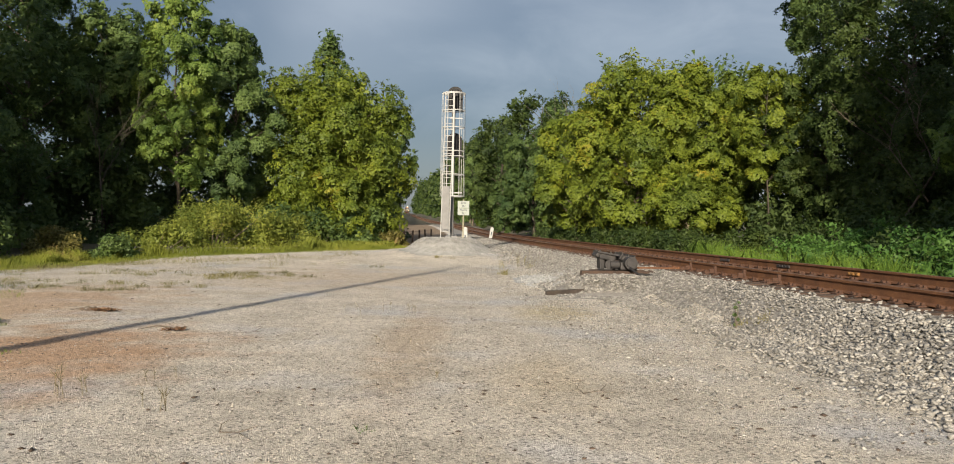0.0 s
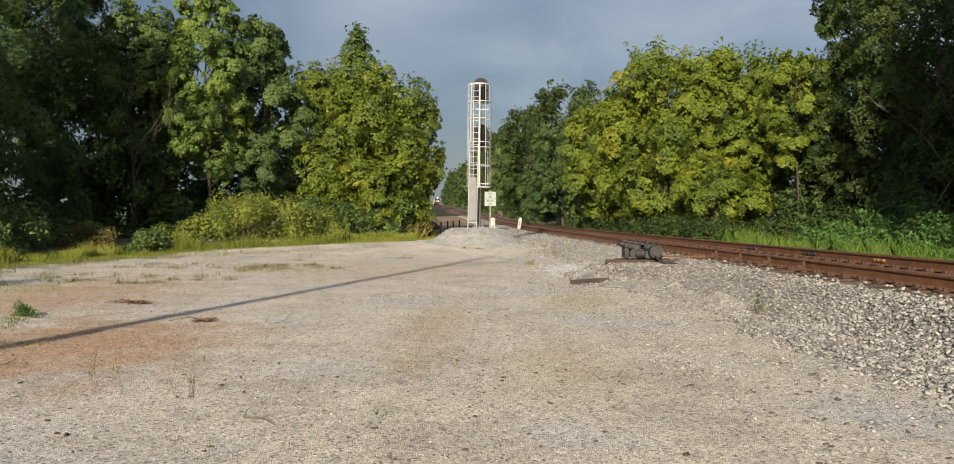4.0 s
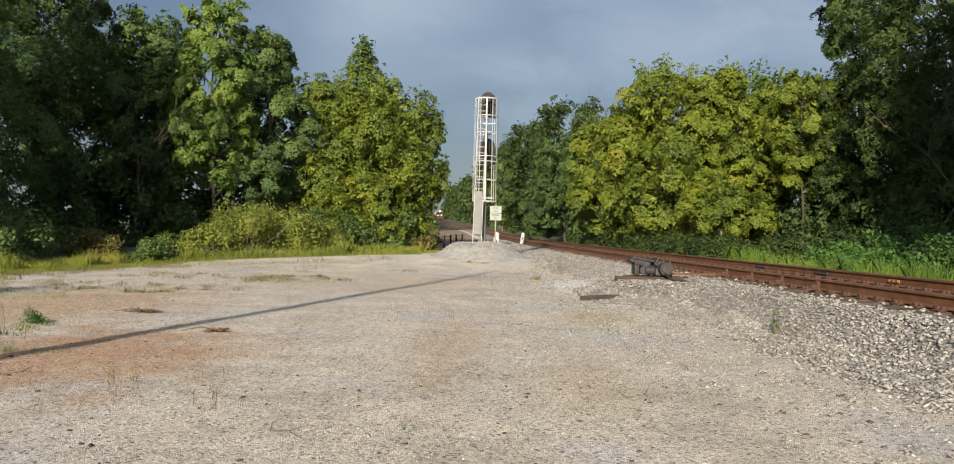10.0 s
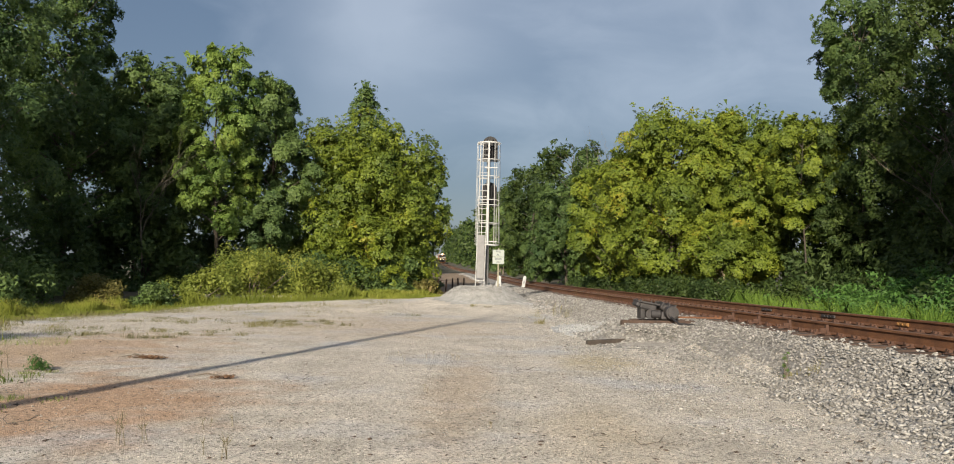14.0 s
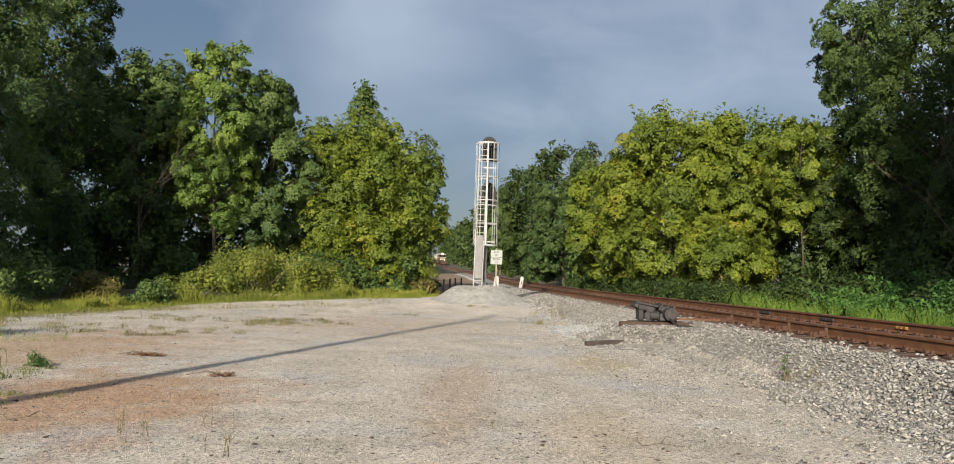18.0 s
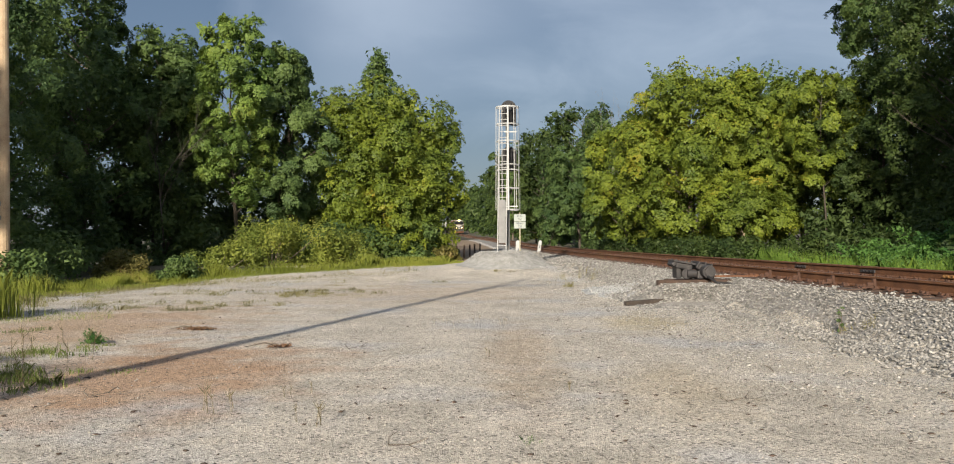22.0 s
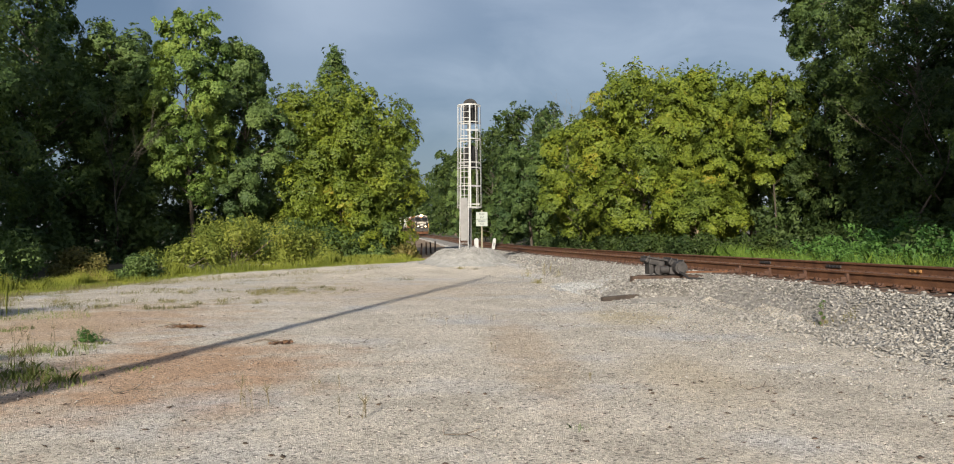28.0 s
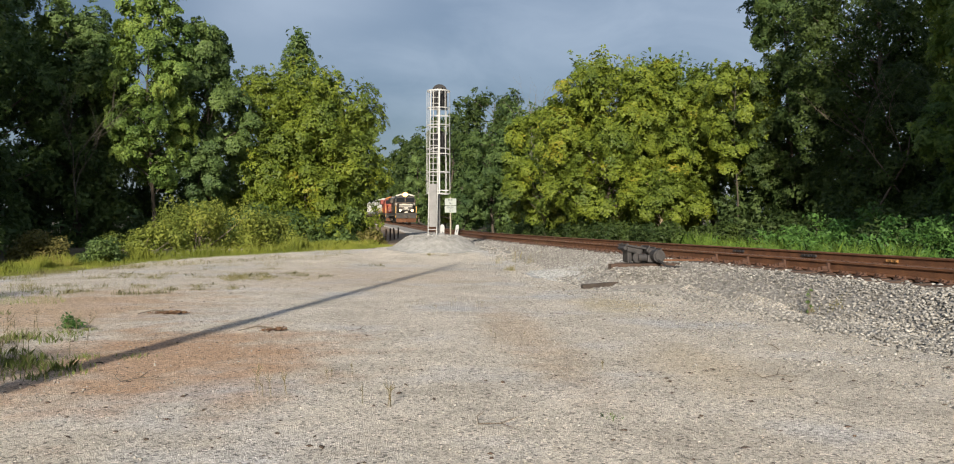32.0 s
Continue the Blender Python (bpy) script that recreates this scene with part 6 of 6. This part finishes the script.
    for z, h in ((3.02, 0.12), (2.86, 0.05)):
        bm = bmesh.new()
        box(bm, (2.96, 0.06, h), (0, 2.49, z), bevel=0.01)
        part("cab_stripe", bm, nose_band, cab)
    for sx in (-1.5, 1.5):
        bm = bmesh.new()
        box(bm, (0.06, 1.3, 0.6), (sx, 3.7, 3.5), bevel=0.01)
        part("side_window", bm, WINDOWGLASS, cab)
    bm = bmesh.new()
    box(bm, (0.8, 0.1, 0.3), (0, 2.4, 4.45), bevel=0.02)
    part("headlight_box", bm, LOCOBLACK, cab)
    for sx in (-0.17, 0.17):
        bm = bmesh.new()
        rod(bm, (sx, 2.26, 4.45), (sx, 2.34, 4.45), 0.14, sides=16)
        light = part("headlight", bm, HEADLIGHT if lit else SILVER, cab)
    # glowing disc added behind the lamps to widen them like bloom
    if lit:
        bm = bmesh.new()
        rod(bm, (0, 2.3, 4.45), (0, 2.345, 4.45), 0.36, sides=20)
        part("headlight_halo", bm, HALOGLOW, cab)
    for sx in (-0.85, 0.85):
        bm = bmesh.new()
        rod(bm, (sx, 0.42, 1.98), (sx, 0.52, 1.98), 0.13, sides=16)
        part("ditch_light", bm, DITCHLIGHT if lit else SILVER, root)
    # long hood with louvres, fans and radiators
    bm = bmesh.new()
    box(bm, (1.75, 16.0, 2.45), (0, 13.1, 2.85), bevel=0.12)
    box(bm, (2.7, 4.2, 0.9), (0, 18.2, 3.75), bevel=0.08)
    hood = part("long_hood", bm, main, root)
    for i in range(4):
        bm = bmesh.new()
        rod(bm, (0, 8.5 + 3.2 * i, 4.05), (0, 8.5 + 3.2 * i, 4.28), 0.6, sides=18)
        part("roof_fan", bm, LOCOBLACK, hood)
    for sx in (-0.9, 0.9):
        for i in range(8):
            bm = bmesh.new()
            box(bm, (0.03, 1.4, 1.7), (sx, 6.3 + 1.75 * i, 2.6), bevel=0.008)
            part("hood_door", bm, trim if i % 3 == 1 else main, hood)
    # pilot, plow, steps, rails
    bm = bmesh.new()
    box(bm, (2.9, 0.12, 0.75), (0, 0.5, 1.2), bevel=0.02)
    part("pilot", bm, LOCOBLACK, root)
    bm = bmesh.new()
    for sx in (-1, 1):
        box(bm, (1.5, 0.06, 0.6), (sx * 0.68, 0.3, 0.5), Euler((radians(18), 0, radians(sx * 14))).to_matrix(), bevel=0.01)
    part("snow_plow", bm, RUST, root, "dirty brown snow plow")
    bm = bmesh.new()
    box(bm, (0.35, 0.5, 0.3), (0, 0.15, 1.0), bevel=0.05)
    part("coupler", bm, IRON, root)
    for sx in (-1.47, 1.47):
        bm = bmesh.new()
        box(bm, (0.1, 0.07, 1.75), (sx, 0.55, 1.75), bevel=0.01)
        box(bm, (0.07, 0.07, 1.75), (sx, 1.3, 1.75), bevel=0.01)
        part("step_rail", bm, YELLOWPAINT, root, "yellow painted step handrail")
        bm = bmesh.new()
        rod(bm, (sx, 5.2, 2.65), (sx, 21.6, 2.65), 0.025)
        for i in range(8):
            rod(bm, (sx, 5.4 + 2.3 * i, 1.62), (sx, 5.4 + 2.3 * i, 2.65), 0.02)
        part("handrail", bm, trim, root)
    bm = bmesh.new()
    rod(bm, (-1.3, 0.5, 2.5), (1.3, 0.5, 2.5), 0.025)
    for sx in (-1.3, -0.45, 0.45, 1.3):
        rod(bm, (sx, 0.5, 1.6), (sx, 0.5, 2.5), 0.02)
    part("front_handrail", bm, trim, root)
    bm = bmesh.new()
    box(bm, (0.5, 0.05, 0.18), (0, 0.62, 1.75))
    part("number_plate", bm, nose_band, root)
    build_truck(root, 4.4, 3, LOCOBLACK)
    build_truck(root, 18.0, 3, LOCOBLACK)
    return root


def build_car(seed):
    """Covered hopper with ribbed sides; y runs back from its leading end."""
    root = tagged(empty("hopper_car"), "pale grey covered hopper car with dirty brown underframe", "freight car", "freight cars")
    bm = bmesh.new()
    prof = [(-1.5, 1.45), (1.5, 1.45), (1.55, 1.9), (1.55, 3.95), (1.25, 4.3), (-1.25, 4.3), (-1.55, 3.95), (-1.55, 1.9)]
    front = [bm.verts.new((x, 1.6 if z < 1.6 else 0.7, z)) for x, z in prof]
    rear = [bm.verts.new((x, 15.0 if z < 1.6 else 15.9, z)) for x, z in prof]
    bm.faces.new(front)
    bm.faces.new(rear[::-1])
    for i in range(len(prof)):
        j = (i + 1) % len(prof)
        bm.faces.new((front[j], front[i], rear[i], rear[j]))
    part("body", bm, CARGREY, root)
    bm = bmesh.new()
    box(bm, (0.05, 0.1, 2.0), (0, 0, 2.93), bevel=0.01)
    rib = shared("rib", bm, CARGREY)
    for i in range(14):
        for sx in (-1.57, 1.57):
            put_piece("rib", rib, root, pose(sx, 1.1 + 1.1 * i, 0))
    bm = bmesh.new()
    box(bm, (1.1, 13.6, 0.12), (0, 8.3, 4.36), bevel=0.02)
    part("roof_walk", bm, CARGREY, root)
    for i in range(4):
        bm = bmesh.new()
        rod(bm, (0, 2.5 + 3.8 * i, 4.4), (0, 2.5 + 3.8 * i, 4.52), 0.4, sides=14)
        part("hatch", bm, CARGREY, root)
    bm = bmesh.new()
    box(bm, (2.9, 16.2, 0.3), (0, 8.3, 1.25), bevel=0.03)
    part("sill", bm, CARBROWN, root)
    for i in range(3):
        bm = bmesh.new()
        m = bmesh.ops.create_cone(bm, cap_ends=True, segments=4, radius1=0.5, radius2=1.5, depth=0.8, matrix=Matrix.Translation((0, 5 + 3.3 * i, 0.85)) @ Matrix.Rotation(radians(45), 4, "Z"))
        part("discharge_gate", bm, CARBROWN, root)
    bm = bmesh.new()
    for yy in (0.5, 16.1):
        box(bm, (2.6, 0.06, 0.1), (0, yy, 1.5))
        for sx in (-1.2, 1.2):
            rod(bm, (sx, yy, 1.3), (sx, yy, 4.2), 0.03)
    part("end_ladder", bm, CARGREY, root)
    build_truck(root, 2.4, 2, CARBROWN)
    build_truck(root, 14.2, 2, CARBROWN)
    return root


lead_loco = build_loco("black diesel locomotive with white nose band and lit headlights", LOCOBLACK, LOCOWHITE, True, LOCOBLACK)
second_loco = build_loco("red and orange diesel locomotive with black trim, unlit", LOCORED, LOCOORANGE, False, LOCOORANGE)
lead_loco.scale = second_loco.scale = (1, 1, 0.95)
hopper = build_car(1)
cars = [hopper] + [copy_thing(hopper, Matrix()) for _ in range(11)]


def motions():
    """The train rolls towards the camera at a steady pace."""
    nose = 127.0
    for k, (ob, back) in enumerate([(lead_loco, 0.0), (second_loco, 22.6)] + [(c, 45.2 + 16.9 * i) for i, c in enumerate(cars)]):
        rows = [(float(t), on_track(nose + back + 15.95 * (32 - t))) for t in range(0, 33, 2)]
        walk(ob, rows)


motions()
